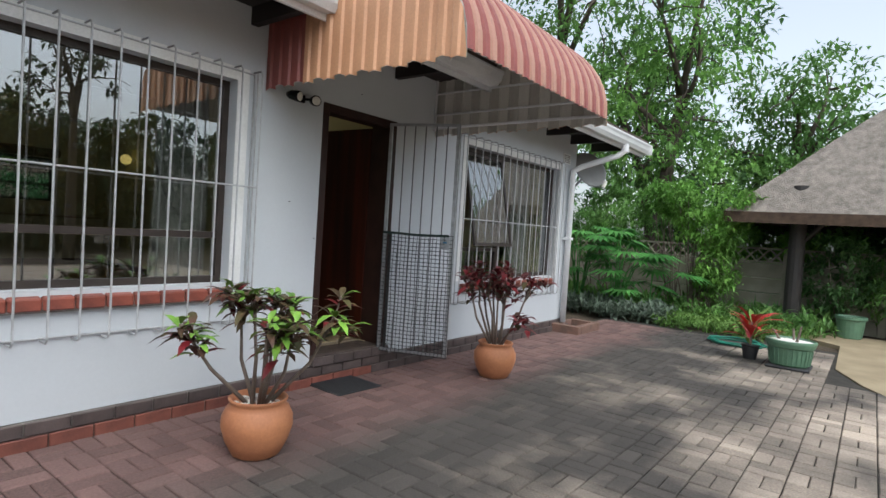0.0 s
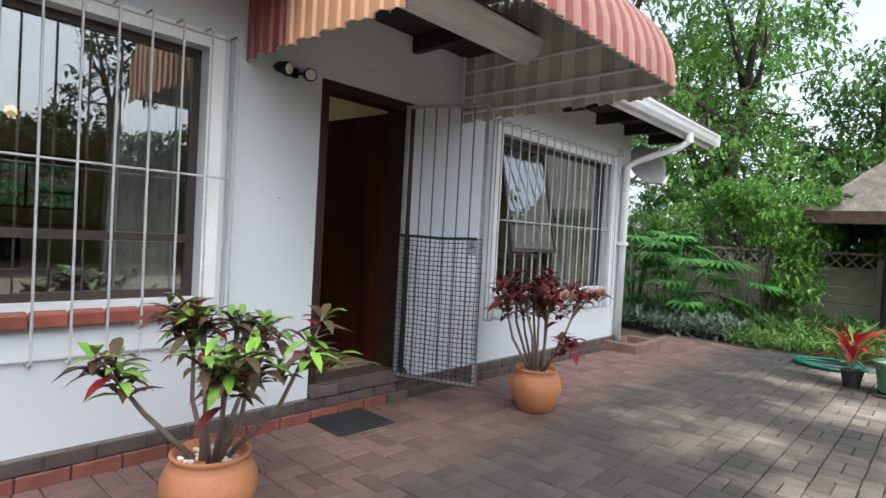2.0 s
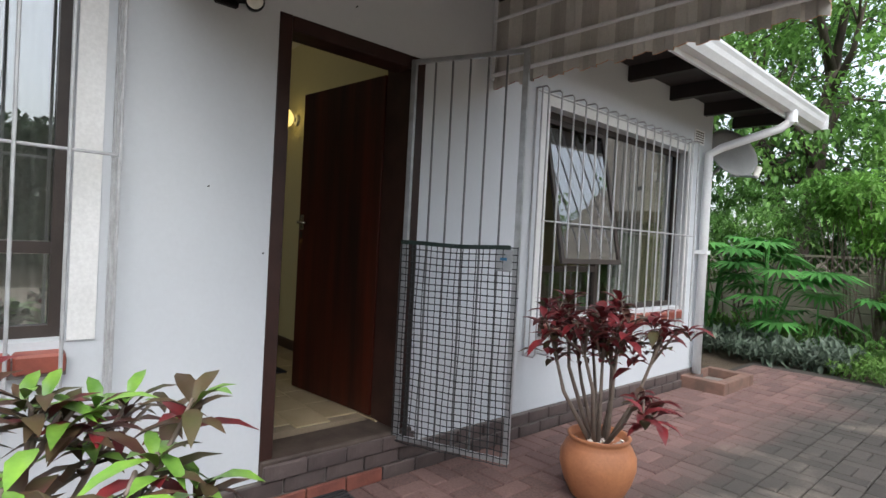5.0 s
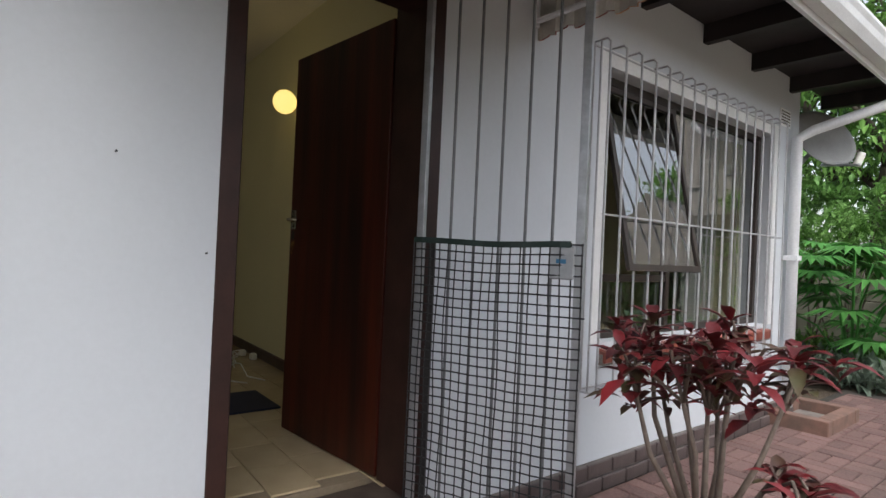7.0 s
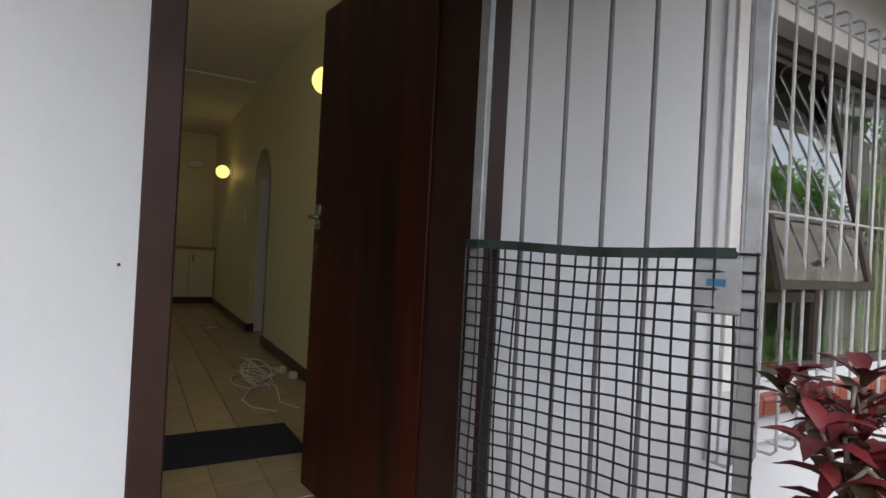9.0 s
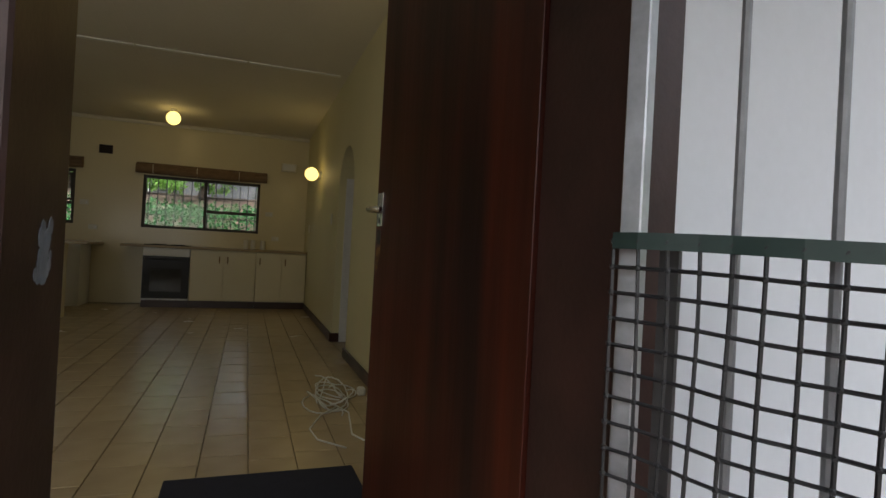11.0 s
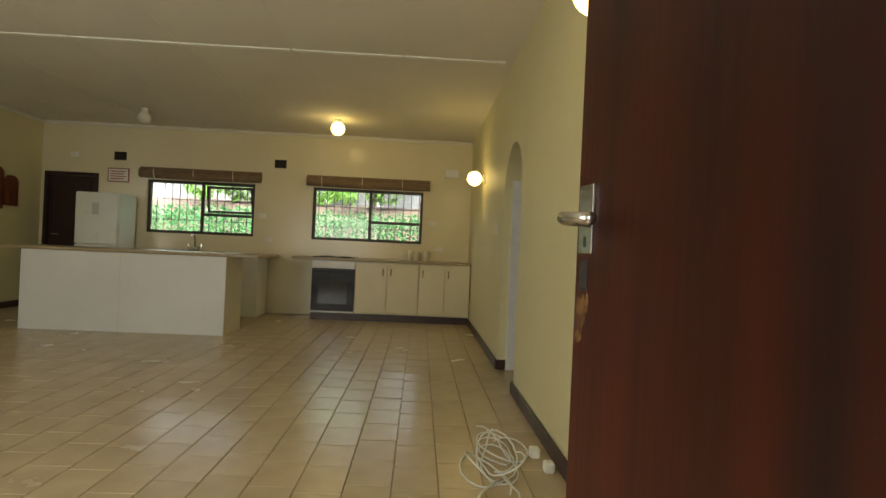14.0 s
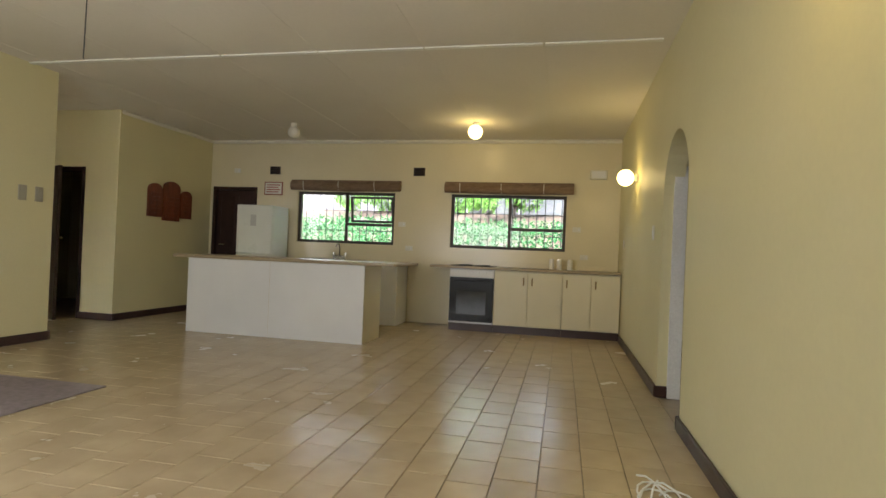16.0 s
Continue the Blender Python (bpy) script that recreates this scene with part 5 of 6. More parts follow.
# undergrowth below the trees
for i, (x, y, z, rx, rz) in enumerate([(-10.0, 15.2, 1.4, 1.6, 1.3), (-7.4, 14.9, 1.5, 1.5, 1.4), (-5.2, 14.9, 1.9, 1.3, 1.1), (-3.4, 15.2, 1.9, 1.2, 1.1), (-1.4, 15.4, 1.7, 1.2, 1.2), (0.7, 15.3, 1.7, 1.2, 1.2), (2.9, 15.3, 1.8, 1.4, 1.3), (5.4, 15.2, 1.9, 1.6, 1.4), (-4.5, 19.5, 2.6, 2.2, 2.2), (-0.8, 21.0, 2.4, 2.2, 2.0), (-9.5, 20.0, 2.6, 2.6, 2.2), (3.4, 20.5, 2.6, 2.4, 2.2)]):
    bush("shrub", "dense dark green shrub under the trees", [(0, 0, z, rx, 0.7, rz)], 100 + i, M_TREE3 if i % 2 else M_TREE1, n_clump=90, leafs=26, size=0.17, at=(x, y, -0.05), stems=5)

# ---- precast garden wall ----
gw = thing("garden_wall", "weathered precast concrete panel wall with lattice top", "wall", (-9.3, 13.9, -0.05))
post_me = slab_me = None
for k in range(9):
    o = new("post", post_me) if post_me else None
    if o is None:
        o = part("post", boxes((-0.06, 0.06, -0.06, 0.06, 0, 1.5), bevel=0.01), M_CONC, gw)
        post_me = o.data
    o.parent = gw
    o.location.x = k * 1.5
for k in range(8):
    for j in range(4):
        if slab_me is None:
            o = part("panel", boxes((0.062, 1.438, -0.025, 0.025, 0.004, 0.284), bevel=0.008), M_CONC, gw)
            slab_me = o.data
        else:
            o = new("panel", slab_me)
            o.parent = gw
        o.location.x, o.location.z = k * 1.5, j * 0.29
    bm = boxes((0.062, 1.438, -0.025, 0.025, 1.164, 1.20), (0.062, 1.438, -0.025, 0.025, 1.42, 1.46))
    for q in range(6):
        x0 = 0.09 + q * 0.225
        for a, b in (((x0, 0, 1.19), (x0 + 0.21, 0, 1.43)), ((x0, 0, 1.43), (x0 + 0.21, 0, 1.19))):
            rod(bm, a, b, 0.018, seg=4)
    o = part("lattice", bm, M_CONC, gw)
    o.location.x = k * 1.5

# ---- planting bed ----
bush("vine_bush", "bushy green creeper with a flat clipped top over bare stems", [(0, 0, 2.25, 0.95, 0.5, 0.38), (0.25, 0.05, 1.75, 0.6, 0.4, 0.4), (0.35, 0.0, 1.0, 0.32, 0.3, 0.5), (-0.6, 0.1, 2.3, 0.5, 0.4, 0.3)], 7, M_HEDGE, n_clump=60, leafs=30, size=0.11, at=(-3.15, 12.7, -0.05), stems=9)
bush("shrub", "round dark green shrub beside the house", [(0, 0, 1.75, 0.6, 0.5, 0.45), (-0.7, 0, 1.5, 0.6, 0.5, 0.5)], 8, M_TREE1, n_clump=55, leafs=26, size=0.10, at=(-4.7, 12.9, -0.05))


def philodendron(x, y, seed, n, hgt):
    """Large fingered leaves on long arching stalks."""
    rng = np.random.default_rng(seed)
    t = thing("philodendron", "large split-leaf philodendron with glossy fingered leaves", "plant", (x, y, -0.05))
    specs = []
    for k in range(n):
        st = bmesh.new()
        a = rng.uniform(0, 6.28)
        reach, z = rng.uniform(0.25, 0.85), hgt * rng.uniform(0.45, 1.1)
        e = np.array([reach * math.cos(a), reach * math.sin(a) * 0.7, z])
        tube(st, [(0.05 * math.cos(a), 0.05 * math.sin(a), 0.15), tuple(e * np.array([0.45, 0.45, 0.75])), tuple(e)], 0.016, 5, 0.009)
        part("stalk", st, M_PHILO, t)
        out = np.array([math.cos(a), math.sin(a) - 0.5, -0.25])
        out /= np.linalg.norm(out)
        sd = np.cross(out, [0, 0, 1])
        for f in range(17):
            u = (f - 8) / 8
            ang = u * 1.9
            dr = out * math.cos(ang) + sd * math.sin(ang) + np.array([0, 0, 0.12 - 0.2 * abs(u)])
            ln = 0.56 * (1 - 0.35 * abs(u))
            specs.append((*(e + out * 0.05 * (1 - abs(u))), *dr, ln, 0.09))
    leaf_object("leaves", specs, M_PHILO, t, "glossy fingered leaves", fold=0.1)

philodendron(-4.35, 11.9, 1, 13, 1.5)
philodendron(-3.75, 12.0, 2, 7, 0.95)
philodendron(-5.2, 12.1, 3, 12, 1.7)


def ground_cover(name, label, x0, x1, y0, y1, n, size, mat, seed, zmax, aspect=0.3):
    rng = np.random.default_rng(seed)
    c = np.stack([rng.uniform(x0, x1, n), rng.uniform(y0, y1, n), np.zeros(n)], axis=1)
    c[:, 1] += 0.12 * np.sin(c[:, 0] * 5)
    hh = zmax * (0.5 + 0.5 * np.sin(c[:, 0] * 3.1 + c[:, 1] * 4.3) ** 2)
    out = []
    for q in range(7):
        d = rng.normal(size=(n, 3)) + np.array([0, 0, 0.9])
        p = c + np.array([0, 0, 1.0]) * (hh * rng.uniform(0.1, 1.0, n))[:, None] + rng.normal(size=(n, 3)) * np.array([0.05, 0.05, 0.0])
        ln = size * rng.uniform(0.6, 1.4, (n, 1))
        out.append(np.concatenate([p, d, ln, ln * aspect], axis=1))
    ob = leaf_object(name, np.concatenate(out), mat)
    return tagged(ob, label, "ground cover", kind="stuff")

ground_cover("striped_ground_cover", "low grey-green striped leaves edging the bed", -6.5, -3.2, 10.95, 11.8, 420, 0.16, M_VARI, 4, 0.28)
ground_cover("green_ground_cover", "low bright green leaves edging the bed", -3.3, -1.2, 10.9, 12.6, 620, 0.10, M_GRASSY, 5, 0.20)
ground_cover("low_plants", "mixed low dark green plants in the bed", -7.0, -1.0, 11.7, 13.7, 700, 0.17, M_TREE1, 6, 0.35)
ground_cover("leaf_litter_grass", "low green growth under the trees", -14, 9, 14.2, 19.5, 1500, 0.25, M_TREE3, 9, 0.5)
sp = []
rg = np.random.default_rng(12)
for k in range(26):
    sp.append((rg.normal(-1.9, 0.18), 12.9 + rg.normal() * 0.12, 0, rg.normal() * 0.12, rg.normal() * 0.12, 1, rg.uniform(0.4, 0.75), 0.035))
blade = thing("spear_plant", "upright sword-leaved plant by the garden wall", "plant", (0, 0, -0.03))
leaf_object("blades", sp, M_PHILO, blade)

# ---- thatched shelter ----
lapa = thing("thatched_shelter", "open thatched shelter on black gum poles", "shelter", (-2.68, 12.42, -0.08))
S, KS, TH = 5.6, 0.98, 0.17
bm = bmesh.new()
n = 26
rt = random.Random(2)
def hip(u, v):
    """Height of the roof over the plan point (u, v)."""
    return 1.93 + TH + KS * min(u, v, S - u, S - v)
grid = [[bm.verts.new((S * i / n, S * j / n, hip(S * i / n, S * j / n) + rt.uniform(-0.012, 0.012))) for j in range(n + 1)] for i in range(n + 1)]
for i in range(n):
    for j in range(n):
        bm.faces.new((grid[i][j], grid[i + 1][j], grid[i + 1][j + 1], grid[i][j + 1]))
part("thatch", bm, M_THATCH, lapa)
bm = bmesh.new()
g2 = [[bm.verts.new((S * i / 8, S * j / 8, hip(S * i / 8, S * j / 8) - TH - 0.02)) for j in range(9)] for i in range(9)]
for i in range(8):
    for j in range(8):
        bm.faces.new((g2[i][j], g2[i][j + 1], g2[i + 1][j + 1], g2[i + 1][j]))
part("underside", bm, M_POST, lapa, "dark thatch underside")
bm = bmesh.new()
edge = []
for i in range(4 * n):
    k, s = divmod(i, n)
    u = S * s / n
    edge.append([(u, 0), (S, u), (S - u, S), (0, S - u)][k])
for i in range(len(edge)):
    a, b = edge[i], edge[(i + 1) % len(edge)]
    j0, j1 = rt.uniform(-0.012, 0.012), rt.uniform(-0.012, 0.012)
    q = [bm.verts.new(v) for v in ((a[0], a[1], 1.93 - 0.02), (b[0], b[1], 1.93 - 0.02), (b[0], b[1], 1.93 + TH), (a[0], a[1], 1.93 + TH))]
    bm.faces.new(q)
part("cut_edge", bm, surf("cut_thatch_edge", (0.11, 0.07, 0.045), (0.06, 0.038, 0.026), rough=0.95, scale=9, bump=1.0, fine=120, dist=0.02), lapa)
for x, y in ((1.1, 0.55), (S - 0.7, 0.55), (0.7, S - 0.6), (S - 0.7, S - 0.6)):
    part("pole", rods(((x, y, -0.05), (x, y, 2.6), 0.13), seg=14), M_POST, lapa)
    part("brace", rods(((x + 0.08, y, 1.62), (x + 0.42, y, 2.02), 0.04), seg=8), M_POST, lapa)
part("beam", boxes((0.45, S - 0.45, 0.48, 0.60, 1.93, 2.12)), M_POST, lapa)
part("beam", boxes((0.62, 0.74, 0.61, S - 0.5, 1.93, 2.12)), M_POST, lapa)
bm = bmesh.new()
rs = random.Random(6)
ring = [(-0.80, 11.6), (-0.78, 10.6), (-0.76, 9.5), (-0.5, 8.75), (-0.15, 8.1), (0.5, 7.6), (4.5, 7.3), (4.5, 13.05), (-2.2, 13.05), (-2.2, 12.75)]
top = bm.faces.new([bm.verts.new((x, y, 0.012)) for x, y in ring])
ex = bmesh.ops.extrude_face_region(bm, geom=[top])
bmesh.ops.translate(bm, verts=[v for v in ex["geom"] if isinstance(v, bmesh.types.BMVert)], vec=(0, 0, -0.06))
bmesh.ops.recalc_face_normals(bm, faces=bm.faces)
M_SAND = surf("tan_screed", (0.34, 0.27, 0.17), (0.25, 0.195, 0.12), rough=0.85, scale=2.2, bump=0.35, fine=60)
tagged(structure("floor_shelter", bm, M_SAND), "tan sandy screed floor of the thatched shelter", "floor")

# ---- pots and loose things outside ----
def potted_plant(name, at, seed, label, dark):
    """A bulbous terracotta pot; bare forking stems with whorls of pointed leaves."""
    rng = np.random.default_rng(seed)
    pot = thing("plant_pot", "bulbous orange terracotta pot with worn patches", "pot", at)
    prof = [(0.115, 0.0), (0.135, 0.012), (0.175, 0.09), (0.198, 0.17), (0.196, 0.225), (0.172, 0.275), (0.152, 0.295), (0.158, 0.31), (0.166, 0.325), (0.158, 0.332), (0.145, 0.325), (0.138, 0.29)]
    part("body", lathe(bmesh.new(), prof, 32), M_TERRA, pot, smooth=True)
    part("soil", lathe(bmesh.new(), [(0.0005, 0.292), (0.14, 0.290)], 24), M_GROUND, pot, "dark potting soil")
    bm = lathe(bmesh.new(), [(0.1525, 0.282), (0.157, 0.288), (0.1525, 0.294)], 32)
    part("neck_ring", bm, M_TERRA, pot, smooth=True)
    bm = bmesh.new()
    for _ in range(30):
        a, r = rng.uniform(0, 6.28), 0.125 * rng.random() ** 0.5
        s = rng.uniform(0.010, 0.022)
        bmesh.ops.create_icosphere(bm, subdivisions=1, radius=s, matrix=Matrix.Translation((r * math.cos(a), r * math.sin(a), 0.30)) @ Matrix.Diagonal((1, 0.8, 0.6, 1)))
    tagged(part("pebbles", bm, M_PEBBLE, pot), "white pebbles", kind="stuff")
    pl = thing(name, label, "plant", (at[0], at[1], at[2] + 0.29))
    red, drk, grn = [], [], []
    tips = []
    for k in range(9 if not dark else 11):
        st = bmesh.new()
        a = k * 2.4 + rng.uniform(-0.3, 0.3)
        reach, z = (rng.uniform(0.26, 0.46), rng.uniform(0.26, 0.50)) if k % 2 else (rng.uniform(0.06, 0.28), rng.uniform(0.42, 0.60))
        reach, z = (reach * 0.85, z * 1.25 + 0.02) if dark else (reach, z + 0.03)
        e = np.array([reach * math.cos(a), reach * math.sin(a), z])
        b0 = np.array([0.04 * math.cos(a), 0.04 * math.sin(a), -0.02])
        m = b0 * 0.4 + e * 0.55 + np.array([0, 0, -0.06]) + rng.normal(size=3) * 0.02
        tube(st, [tuple(b0), tuple(m), tuple(e)], 0.014, 7, 0.006)
        tips.append(e)
        for q in range(3):
            e2 = e + np.array([rng.normal() * 0.09, rng.normal() * 0.09, rng.uniform(-0.12, 0.10)])
            tube(st, [tuple(m * 0.5 + e * 0.5), tuple((e + e2) / 2 + rng.normal(size=3) * 0.015), tuple(e2)], 0.007, 6, 0.004)
            tips.append(e2)
        part("stem", st, M_STEM, pl, smooth=True)
    for e in tips:
        nl = rng.integers(8, 13) if dark else rng.integers(11, 15)
        for q in range(nl):
            a = q * 2.4 + rng.uniform(-0.3, 0.3)
            lift = rng.uniform(-0.35, 0.9)
            dr = (math.cos(a), math.sin(a), lift)
            p = e - np.array([0, 0, 0.085 * q / nl]) + rng.normal(size=3) * 0.006
            ln = rng.uniform(0.10, 0.175) * (1.0 if not dark else 0.88)
            row = (*p, *dr, ln, ln * (0.30 if not dark else 0.36))
            w = rng.random() * 0.55 + 0.6 * q / nl          # young top leaves are the brightest
            if dark:
                (red if w < 0.75 else drk).append(row)
            else:
                (grn if w < 0.42 else (drk if w < 0.85 else red)).append(row)
    for nm, sp, m, lb in (("red_leaves", red, M_LEAFRED, "deep red pointed leaves"), ("dark_leaves", drk, M_LEAFDARK, "maroon and dark green leaves"), ("green_leaves", grn, M_LEAFGREEN, "bright yellow-green pointed leaves")):
        if sp:
            blade_object(nm, sp, m, pl, lb)
    return pot

potted_plant("croton_plant", (-3.21, 3.31, 0.012), 31, "croton with bright green and maroon leaves in a terracotta pot", False)
potted_plant("croton_plant", (-3.24, 5.88, 0.012), 44, "croton with deep red leaves in a terracotta pot", True)

gp = thing("green_planter", "ribbed pale green plastic planter with white pebbles", "pot", (-1.19, 9.08, 0.012))
part("tray", boxes((-0.22, 0.22, -0.22, 0.22, 0.0, 0.03), bevel=0.01), M_RUBBER, gp)
part("body", lathe(bmesh.new(), [(0.185, 0.03), (0.20, 0.05), (0.225, 0.24), (0.245, 0.25), (0.262, 0.30), (0.262, 0.325), (0.245, 0.33), (0.235, 0.30)], 28), M_GREENPOT, gp)
for k in range(28):
    a = k * math.tau / 28
    part("rib", rods(((0.205 * math.cos(a), 0.205 * math.sin(a), 0.05), (0.229 * math.cos(a), 0.229 * math.sin(a), 0.235), 0.007), seg=5), M_GREENPOT, gp)
part("pebble_top", lathe(bmesh.new(), [(0.0005, 0.315), (0.12, 0.312), (0.238, 0.305)], 24), M_PEBBLE, gp)
for s in ((-0.12, 0.05, -0.20, 0.02, 0.42), (0.06, -0.05, 0.10, -0.1, 0.5), (0.02, 0.1, 0.0, 0.14, 0.44)):
    part("cut_stem", tube(bmesh.new(), [(s[0], s[1], 0.30), ((s[0] + s[2]) / 2, (s[1] + s[3]) / 2, 0.38), (s[2], s[3], s[4])], 0.016, 7, 0.011), M_STEM, gp)
gp2 = thing("green_planter", "faded green plastic planter at the back of the shelter", "pot", (-0.72, 12.75, 0.012))
part("body", lathe(bmesh.new(), [(0.16, 0.0), (0.17, 0.02), (0.20, 0.30), (0.225, 0.315), (0.225, 0.36), (0.205, 0.36), (0.19, 0.31)], 20), M_GREENPOT, gp2)
part("soil", lathe(bmesh.new(), [(0.0005, 0.31), (0.192, 0.31)], 20), M_GROUND, gp2)
for i, (x, y, z, rx, rz) in enumerate([(-0.9, 13.45, 1.0, 0.6, 0.75), (0.1, 13.45, 0.95, 0.65, 0.8), (1.2, 13.45, 1.05, 0.7, 0.85), (-1.7, 14.4, 1.3, 0.45, 0.5), (2.3, 13.45, 1.05, 0.7, 0.85), (-2.9, 14.5, 1.5, 0.6, 0.5)]):
    bush("shrub", "leafy dark shrub beside the shelter", [(0, 0, z, rx, 0.45, rz)], 140 + i, (M_TREE3, M_TREE1, M_TREE3, M_HEDGE, M_TREE3, M_HEDGE)[i], n_clump=60, leafs=26, size=0.12, at=(x, y, -0.05))
rg = np.random.default_rng(15)
red = thing("red_bromeliad", "bromeliad with scarlet strap leaves in a pot", "plant", (-1.62, 9.2, 0.012))
part("pot", lathe(bmesh.new(), [(0.07, 0), (0.10, 0.16), (0.11, 0.17), (0.09, 0.17)], 18), M_RUBBER, red)
sp, sp2 = [], []
for k in range(34):
    a = k * 2.4
    lift = rg.uniform(0.0, 1.2)
    row = (0.02 * math.cos(a), 0.02 * math.sin(a), 0.17 + 0.28 * rg.random(), math.cos(a), math.sin(a), lift, rg.uniform(0.32, 0.48), 0.065)
    (sp if k % 3 else sp2).append(row)
blade_object("red_leaves", sp, M_REDLEAF, red, "scarlet strap leaves")
leaf_object("green_leaves", sp2, M_GRASSY, red, "green strap leaves")
part("flower_stem", rods(((0, 0, 0.15), (0, 0, 0.46), 0.012)), M_STEM, red)
hose = thing("garden_hose", "coiled green garden hose lying on the paving", "hose", (-1.95, 10.2, 0.014))
for k in range(6):
    r = 0.30 + 0.022 * (k % 4)
    pts = [(r * math.cos(a * math.tau / 30) + 0.02 * math.sin(k), r * 0.9 * math.sin(a * math.tau / 30) + 0.015 * math.cos(2 * k), 0.012 + 0.018 * (k // 2) + 0.006 * math.sin(a * 0.6 + k)) for a in range(31)]
    part("coil", tube(bmesh.new(), pts, 0.011, 7), M_HOSE, hose, smooth=True)
part("hose_end", tube(bmesh.new(), [(0.3, 0, 0.012), (0.45, 0.1, 0.012), (0.55, 0.3, 0.012)], 0.011, 7), M_HOSE, hose)

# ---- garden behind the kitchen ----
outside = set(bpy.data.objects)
bm = bmesh.new()
prof = [(-13.0, -0.05), (-13.7, 0.3), (-15.4, 1.2), (-16.6, 1.62), (-17.4, 1.80), (-20.0, 2.32), (-21.5, 2.45), (-40, 2.6)]
cols = [[bm.verts.new((x, y, z)) for x, z in prof] for y in (-25, -8, 0, 4, 8, 25)]
for a, b in zip(cols, cols[1:]):
    for k in range(len(prof) - 1):
        bm.faces.new((a[k], a[k + 1], b[k + 1], b[k]))
bmesh.ops.recalc_face_normals(bm, faces=bm.faces)
tagged(structure("ground_bank", bm, surf("red_brown_soil", (0.13, 0.082, 0.06), (0.07, 0.048, 0.037), rough=0.95, scale=2, bump=0.5)), "sloping red-brown soil bank behind the house", "ground")
rb = np.random.default_rng(77)
nb = 24000
xs = rb.uniform(-17.5, -14.2, nb)
zz = np.interp(-xs, [-p[0] for p in prof], [p[1] for p in prof])
pos = np.stack([xs, rb.uniform(-6, 10, nb), zz + rb.uniform(0.0, 0.22, nb)], axis=1)
ln = rb.uniform(0.05, 0.10, (nb, 1))
ob = leaf_object("bank_ground_cover", np.concatenate([pos, rb.normal(size=(nb, 3)) + np.array([0.4, 0, 0.8]), ln, ln * 0.7], axis=1), leafmat("bright_bank_leaf", (0.085, 0.27, 0.095), (0.045, 0.15, 0.05)))
tagged(ob, "dense bright green ground cover on the bank", "ground cover", kind="stuff")
bw = thing("back_wall", "pale grey precast wall on top of the bank", "wall", (-21.0, -8.0, 2.35))
M_GREYWALL = surf("grey_fence_panel", (0.24, 0.24, 0.25), (0.17, 0.17, 0.175), rough=0.9, scale=2)
pm = None
for k in range(14):
    if pm is None:
        o = part("panel", boxes((-0.03, 0.03, 0.01, 1.44, 0.0, 1.3), bevel=0.01), M_GREYWALL, bw)
        pm = o.data
    else:
        o = new("panel", pm)
        o.parent = bw
    o.location.y = k * 1.45
# crowns set high, out of the windows' view, to shade the bank
for i, (x, y, h, r) in enumerate([(-19.3, 3.2, 6.5, 1.8), (-20.0, 0.6, 6.5, 1.8), (-19.6, 6.4, 6.5, 1.8), (-24.0, 2.5, 6, 3.0), (-24.0, 8, 6, 3.0), (-24, -4, 6, 3.0)]):
    tree(x, y, h, r, 170 + i, M_TREE1, "tree with a pale trunk behind the kitchen, its unseen high crown shading the bank", 0.12, n_clump=80, leafs=22, size=0.20, low=0.62, blobs=7)
for i, (x, y, r) in enumerate([(-19.4, 3.9, 0.45), (-19.8, 0.2, 0.5), (-20.0, 2.2, 0.5), (-19.6, 5.4, 0.4), (-19.9, 7.4, 0.6), (-19.0, -0.6, 0.6), (-19.2, 1.2, 0.5), (-18.6, 3.0, 0.4)]):
    bush("shrub", "loose green shrub on the bank behind the kitchen", [(0, 0, 2.85, r, r, 0.5)], 190 + i, M_HEDGE, n_clump=40, leafs=22, size=0.13, at=(x, y, 0.0))

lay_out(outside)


# ---- floor tiles, bricks and paving, piece by piece ----
def slab_arrays(cx, cy, lx, ly, z0, z1, ch):
    """Vertices and faces of many chamfered blocks at once."""
    n = len(cx)
    hx, hy = lx / 2, ly / 2
    sx, sy = np.array([-1, 1, 1, -1]), np.array([-1, -1, 1, 1])
    lev = []
    for z, off in ((z0, 0.0), (z1 - ch, 0.0), (z1, ch)):
        zz = np.broadcast_to(np.asarray(z, dtype=float), (n,))
        lev.append(np.stack([cx[:, None] + sx * (hx - off)[:, None], cy[:, None] + sy * (hy - off)[:, None], np.repeat(zz[:, None], 4, axis=1)], axis=2))
    v = np.concatenate(lev, axis=1).reshape(-1, 3)
    f = []
    for b in (0, 4):
        for k in range(4):
            f.append((b + k, b + (k + 1) % 4, b + 4 + (k + 1) % 4, b + 4 + k))
    f.append((8, 9, 10, 11))
    f = np.array(f)
    return v, (np.arange(n)[:, None, None] * 12 + f[None]).reshape(-1, 4)


def stuff_mesh(name, v, f, material, parent, label):
    me = bpy.data.meshes.new(name)
    me.from_pydata(v.tolist(), [], f.tolist())
    me.materials.append(material)
    ob = new(name, me)
    ob.parent = parent
    return tagged(ob, label, kind="stuff")


def piece_mesh(name, lx, ly, z, ch, material):
    v, f = slab_arrays(np.array([0.0]), np.array([0.0]), np.array([lx]), np.array([ly]), -z, 0.0, ch)
    me = bpy.data.meshes.new(name)
    me.from_pydata(v.tolist(), [], f.tolist())
    me.materials.append(material)
    return me


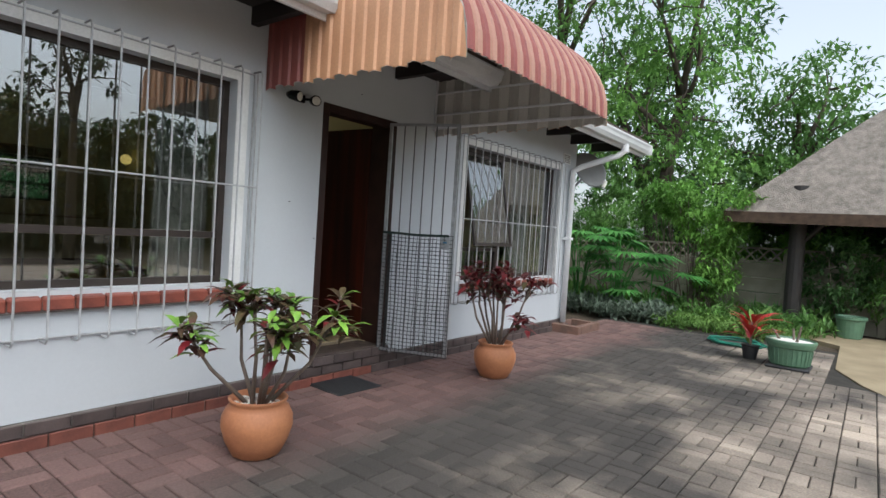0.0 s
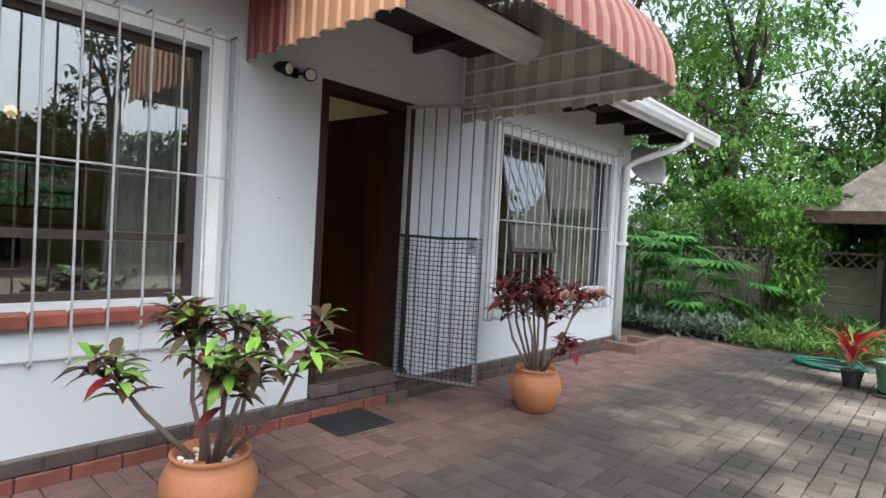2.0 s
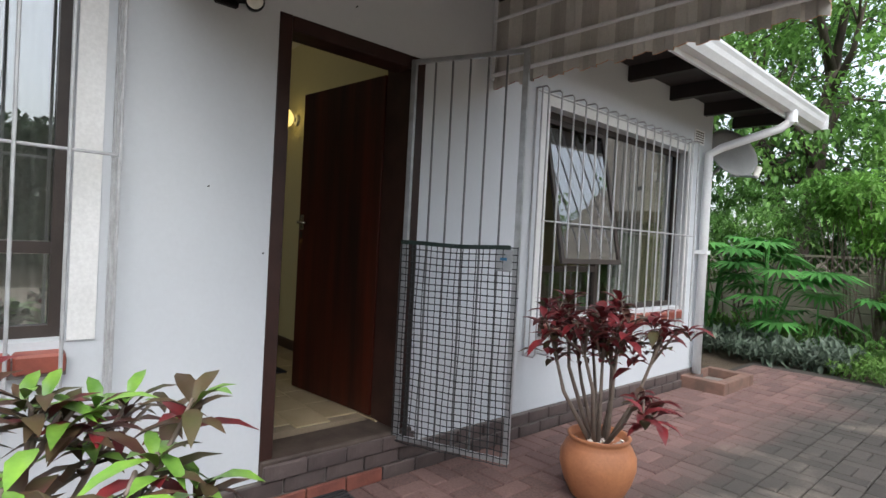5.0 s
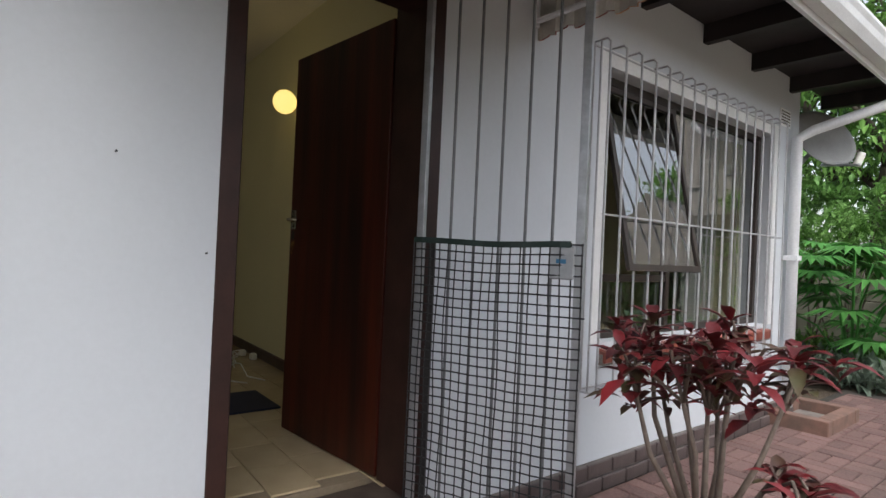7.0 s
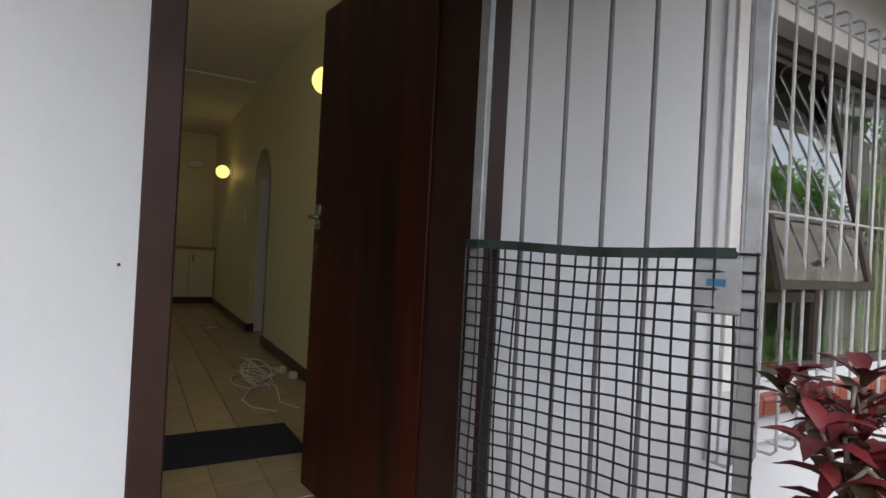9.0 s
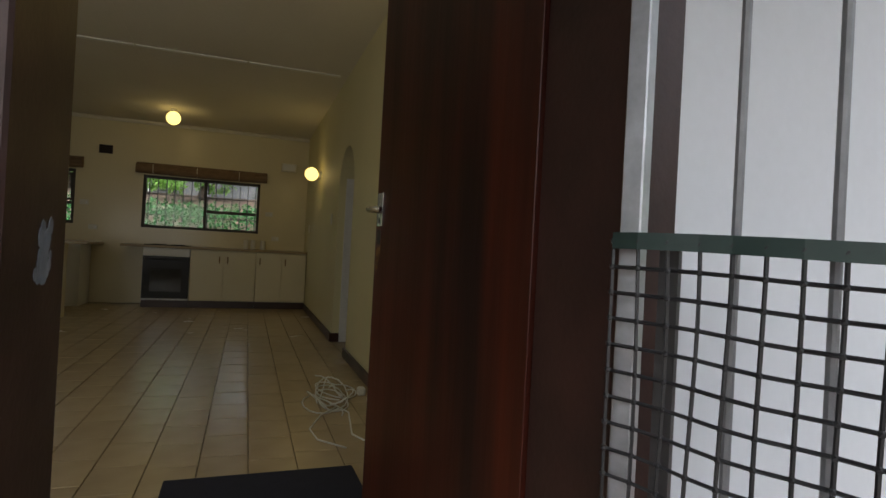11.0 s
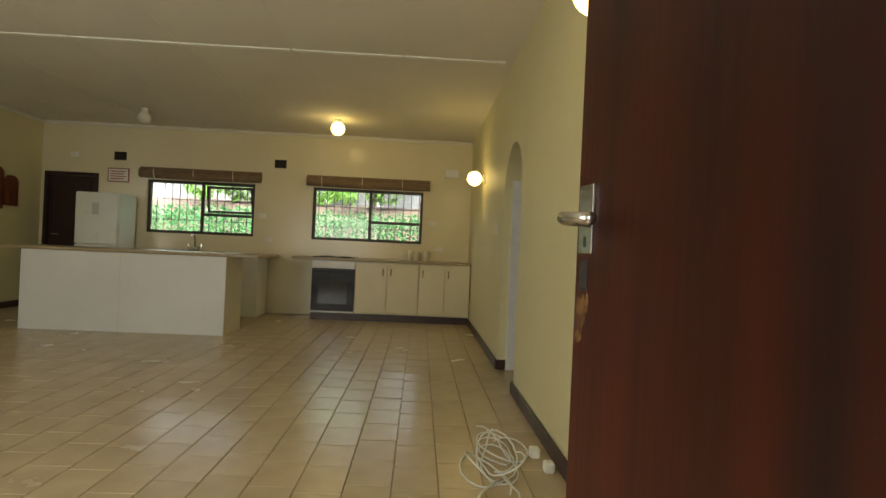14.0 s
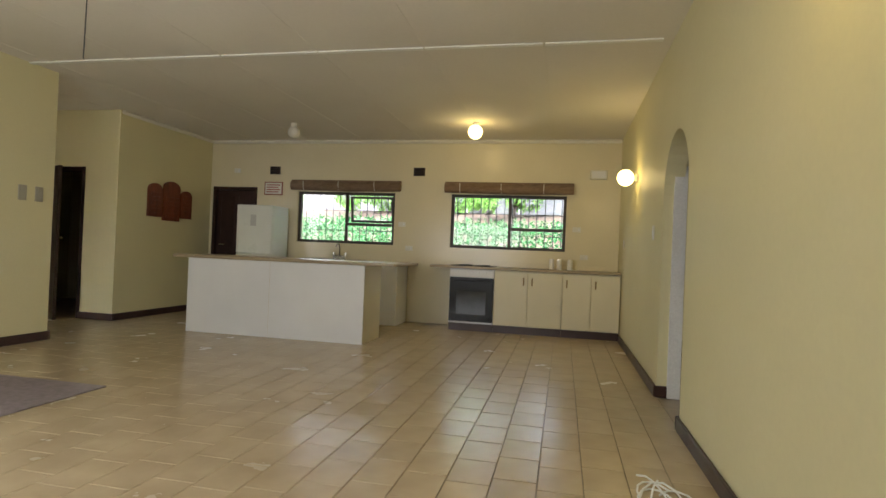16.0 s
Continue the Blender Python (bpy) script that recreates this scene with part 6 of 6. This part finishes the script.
rp = random.Random(21)
floor = bpy.data.objects["floor"]
tile_me = piece_mesh("tile", 0.294, 0.196, 0.008, 0.0015, M_TILE)
cx, cy = [], []
count = 0
y = -3.15
while y < 8.1:
    off = rp.uniform(0, 0.3)
    x = -12.7 + off
    while x < -4.12:
        blocked = (RW - 0.02 < y < RW + 0.16) and not (ARCH[0] < x < ARCH[1])
        if not blocked and y < RW + 1.6:
            near = -9.4 < x < -4.12 and 3.55 < y < RW
            if near and count < 300:
                o = new("tile", tile_me)
                o.parent = floor
                o.location = (x, y, FL + rp.uniform(-0.0006, 0.0006))
                count += 1
            else:
                cx.append(x)
                cy.append(y)
        x += 0.3
    y += 0.2
cx, cy = np.array(cx), np.array(cy)
v, f = slab_arrays(cx, cy, np.full(len(cx), 0.294), np.full(len(cx), 0.196), FL - 0.008, FL, 0.0015)
stuff_mesh("far_tiles", v, f, M_TILE2, floor, "beige floor tiles")

# plinth bricks: a dark course above a red course
dark_me = red_me = None
def brick_box(mat):
    bm = boxes((-0.02, 0.0, 0.004, 0.226, 0.0, 0.076), bevel=0.005)
    me = bpy.data.meshes.new("brick")
    bm.to_mesh(me)
    bm.free()
    me.materials.append(mat)
    return me
dark_me, red_me = brick_box(M_PLINTH), brick_box(M_REDBRICK)
for course, z, x in ((0, 0.078, FX + 0.026), (1, 0.0, FX + 0.042)):
    k = 0
    y = 0.6 + 0.115 * course
    while y < HE - 0.05:
        red_zone = course == 1 and y < 5.05
        o = new("brick", red_me if red_zone else dark_me)
        o.parent = plinth
        o.location = (x + rp.uniform(-0.002, 0.002), y, z)
        y += 0.23
# edge of the step, on edge
for k in range(4):
    o = new("brick", dark_me)
    o.parent = threshold
    o.location = (0.042, -0.45 + k * 0.225, 0.157)

# paving in basket weave, laid along the house
def paver_mat(name, rand, island):
    m = surf(name, (0.085, 0.072, 0.062), (0.05, 0.043, 0.038), rough=0.85, scale=1.3, bump=0.6, fine=70, grain=0.95, rand=rand, island=island)
    nt = m.node_tree
    L, N = nt.links, nt.nodes
    geo = N.new("ShaderNodeNewGeometry")
    sep = N.new("ShaderNodeSeparateXYZ")
    L.new(geo.outputs["Position"], sep.inputs[0])
    ns = N.new("ShaderNodeTexNoise")
    ns.inputs["Scale"].default_value, ns.inputs["Detail"].default_value = 0.9, 5
    L.new(geo.outputs["Position"], ns.inputs["Vector"])
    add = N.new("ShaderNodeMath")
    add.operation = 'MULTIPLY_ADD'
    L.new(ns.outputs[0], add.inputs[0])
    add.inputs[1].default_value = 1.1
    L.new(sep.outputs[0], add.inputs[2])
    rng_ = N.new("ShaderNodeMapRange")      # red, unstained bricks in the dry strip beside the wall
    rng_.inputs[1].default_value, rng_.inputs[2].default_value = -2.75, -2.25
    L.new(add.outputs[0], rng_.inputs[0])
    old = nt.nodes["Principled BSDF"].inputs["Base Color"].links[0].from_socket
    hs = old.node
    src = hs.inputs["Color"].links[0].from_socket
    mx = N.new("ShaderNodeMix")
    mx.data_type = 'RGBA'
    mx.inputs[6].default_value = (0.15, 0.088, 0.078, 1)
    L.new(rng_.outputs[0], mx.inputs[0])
    # pale and dark patches
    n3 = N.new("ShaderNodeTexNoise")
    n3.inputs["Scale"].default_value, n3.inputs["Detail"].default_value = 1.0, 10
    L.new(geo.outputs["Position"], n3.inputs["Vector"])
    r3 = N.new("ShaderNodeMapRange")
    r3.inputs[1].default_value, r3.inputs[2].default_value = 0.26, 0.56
    ramp = N.new("ShaderNodeMath")          # paler with growing x, away from the house
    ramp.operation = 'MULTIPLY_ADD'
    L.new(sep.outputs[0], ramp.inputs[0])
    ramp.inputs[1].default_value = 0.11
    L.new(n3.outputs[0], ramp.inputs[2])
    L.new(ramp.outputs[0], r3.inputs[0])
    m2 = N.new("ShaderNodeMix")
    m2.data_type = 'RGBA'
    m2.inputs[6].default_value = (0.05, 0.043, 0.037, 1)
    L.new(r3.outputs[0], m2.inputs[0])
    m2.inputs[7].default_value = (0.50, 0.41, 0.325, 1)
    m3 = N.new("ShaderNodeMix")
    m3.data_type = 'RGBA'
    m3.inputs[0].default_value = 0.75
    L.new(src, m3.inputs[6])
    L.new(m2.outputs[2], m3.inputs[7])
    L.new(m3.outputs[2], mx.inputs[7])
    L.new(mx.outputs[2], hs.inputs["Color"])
    return m

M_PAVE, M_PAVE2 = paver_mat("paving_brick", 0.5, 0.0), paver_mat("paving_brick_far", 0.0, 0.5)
tagged(structure("pavement", boxes((-4.14, 6.5, -4.0, 10.95, -0.06, -0.004)), M_JOINT), "weathered brick paving in basket weave", "pavement")
pavement = bpy.data.objects["pavement"]
pme = (piece_mesh("paver", 0.2075, 0.1015, 0.05, 0.006, M_PAVE), piece_mesh("paver", 0.1015, 0.2075, 0.05, 0.006, M_PAVE))
U = 0.216
fx, fy, flx, fly, fz = [], [], [], [], []
count = 0
for i in range(48):
    for j in range(66):
        x0, y0 = -4.05 + (i + 0.5) * U, -3.6 + (j + 0.5) * U
        if y0 > 10.85 or (x0 > -0.75 and y0 > 8.6) or (x0 > 4.4 and y0 < -1):
            continue
        along = (i + j) % 2
        for s in (-0.5, 0.5):
            px, py = (x0, y0 + s * U / 2) if along else (x0 + s * U / 2, y0)
            px, py = px + rp.uniform(-0.0015, 0.0015), py + rp.uniform(-0.0015, 0.0015)
            dz = 0.012 + rp.uniform(-0.0025, 0.0025)
            if -3.5 < x0 < -1.7 and 3.4 < y0 < 6.9 and count < 300:
                o = new("paver", pme[0 if along else 1])
                o.parent = pavement
                o.location = (px, py, dz)
                count += 1
            else:
                fx.append(px)
                fy.append(py)
                flx.append(0.2075 if along else 0.1015)
                fly.append(0.1015 if along else 0.2075)
                fz.append(dz)
fz = np.array(fz)
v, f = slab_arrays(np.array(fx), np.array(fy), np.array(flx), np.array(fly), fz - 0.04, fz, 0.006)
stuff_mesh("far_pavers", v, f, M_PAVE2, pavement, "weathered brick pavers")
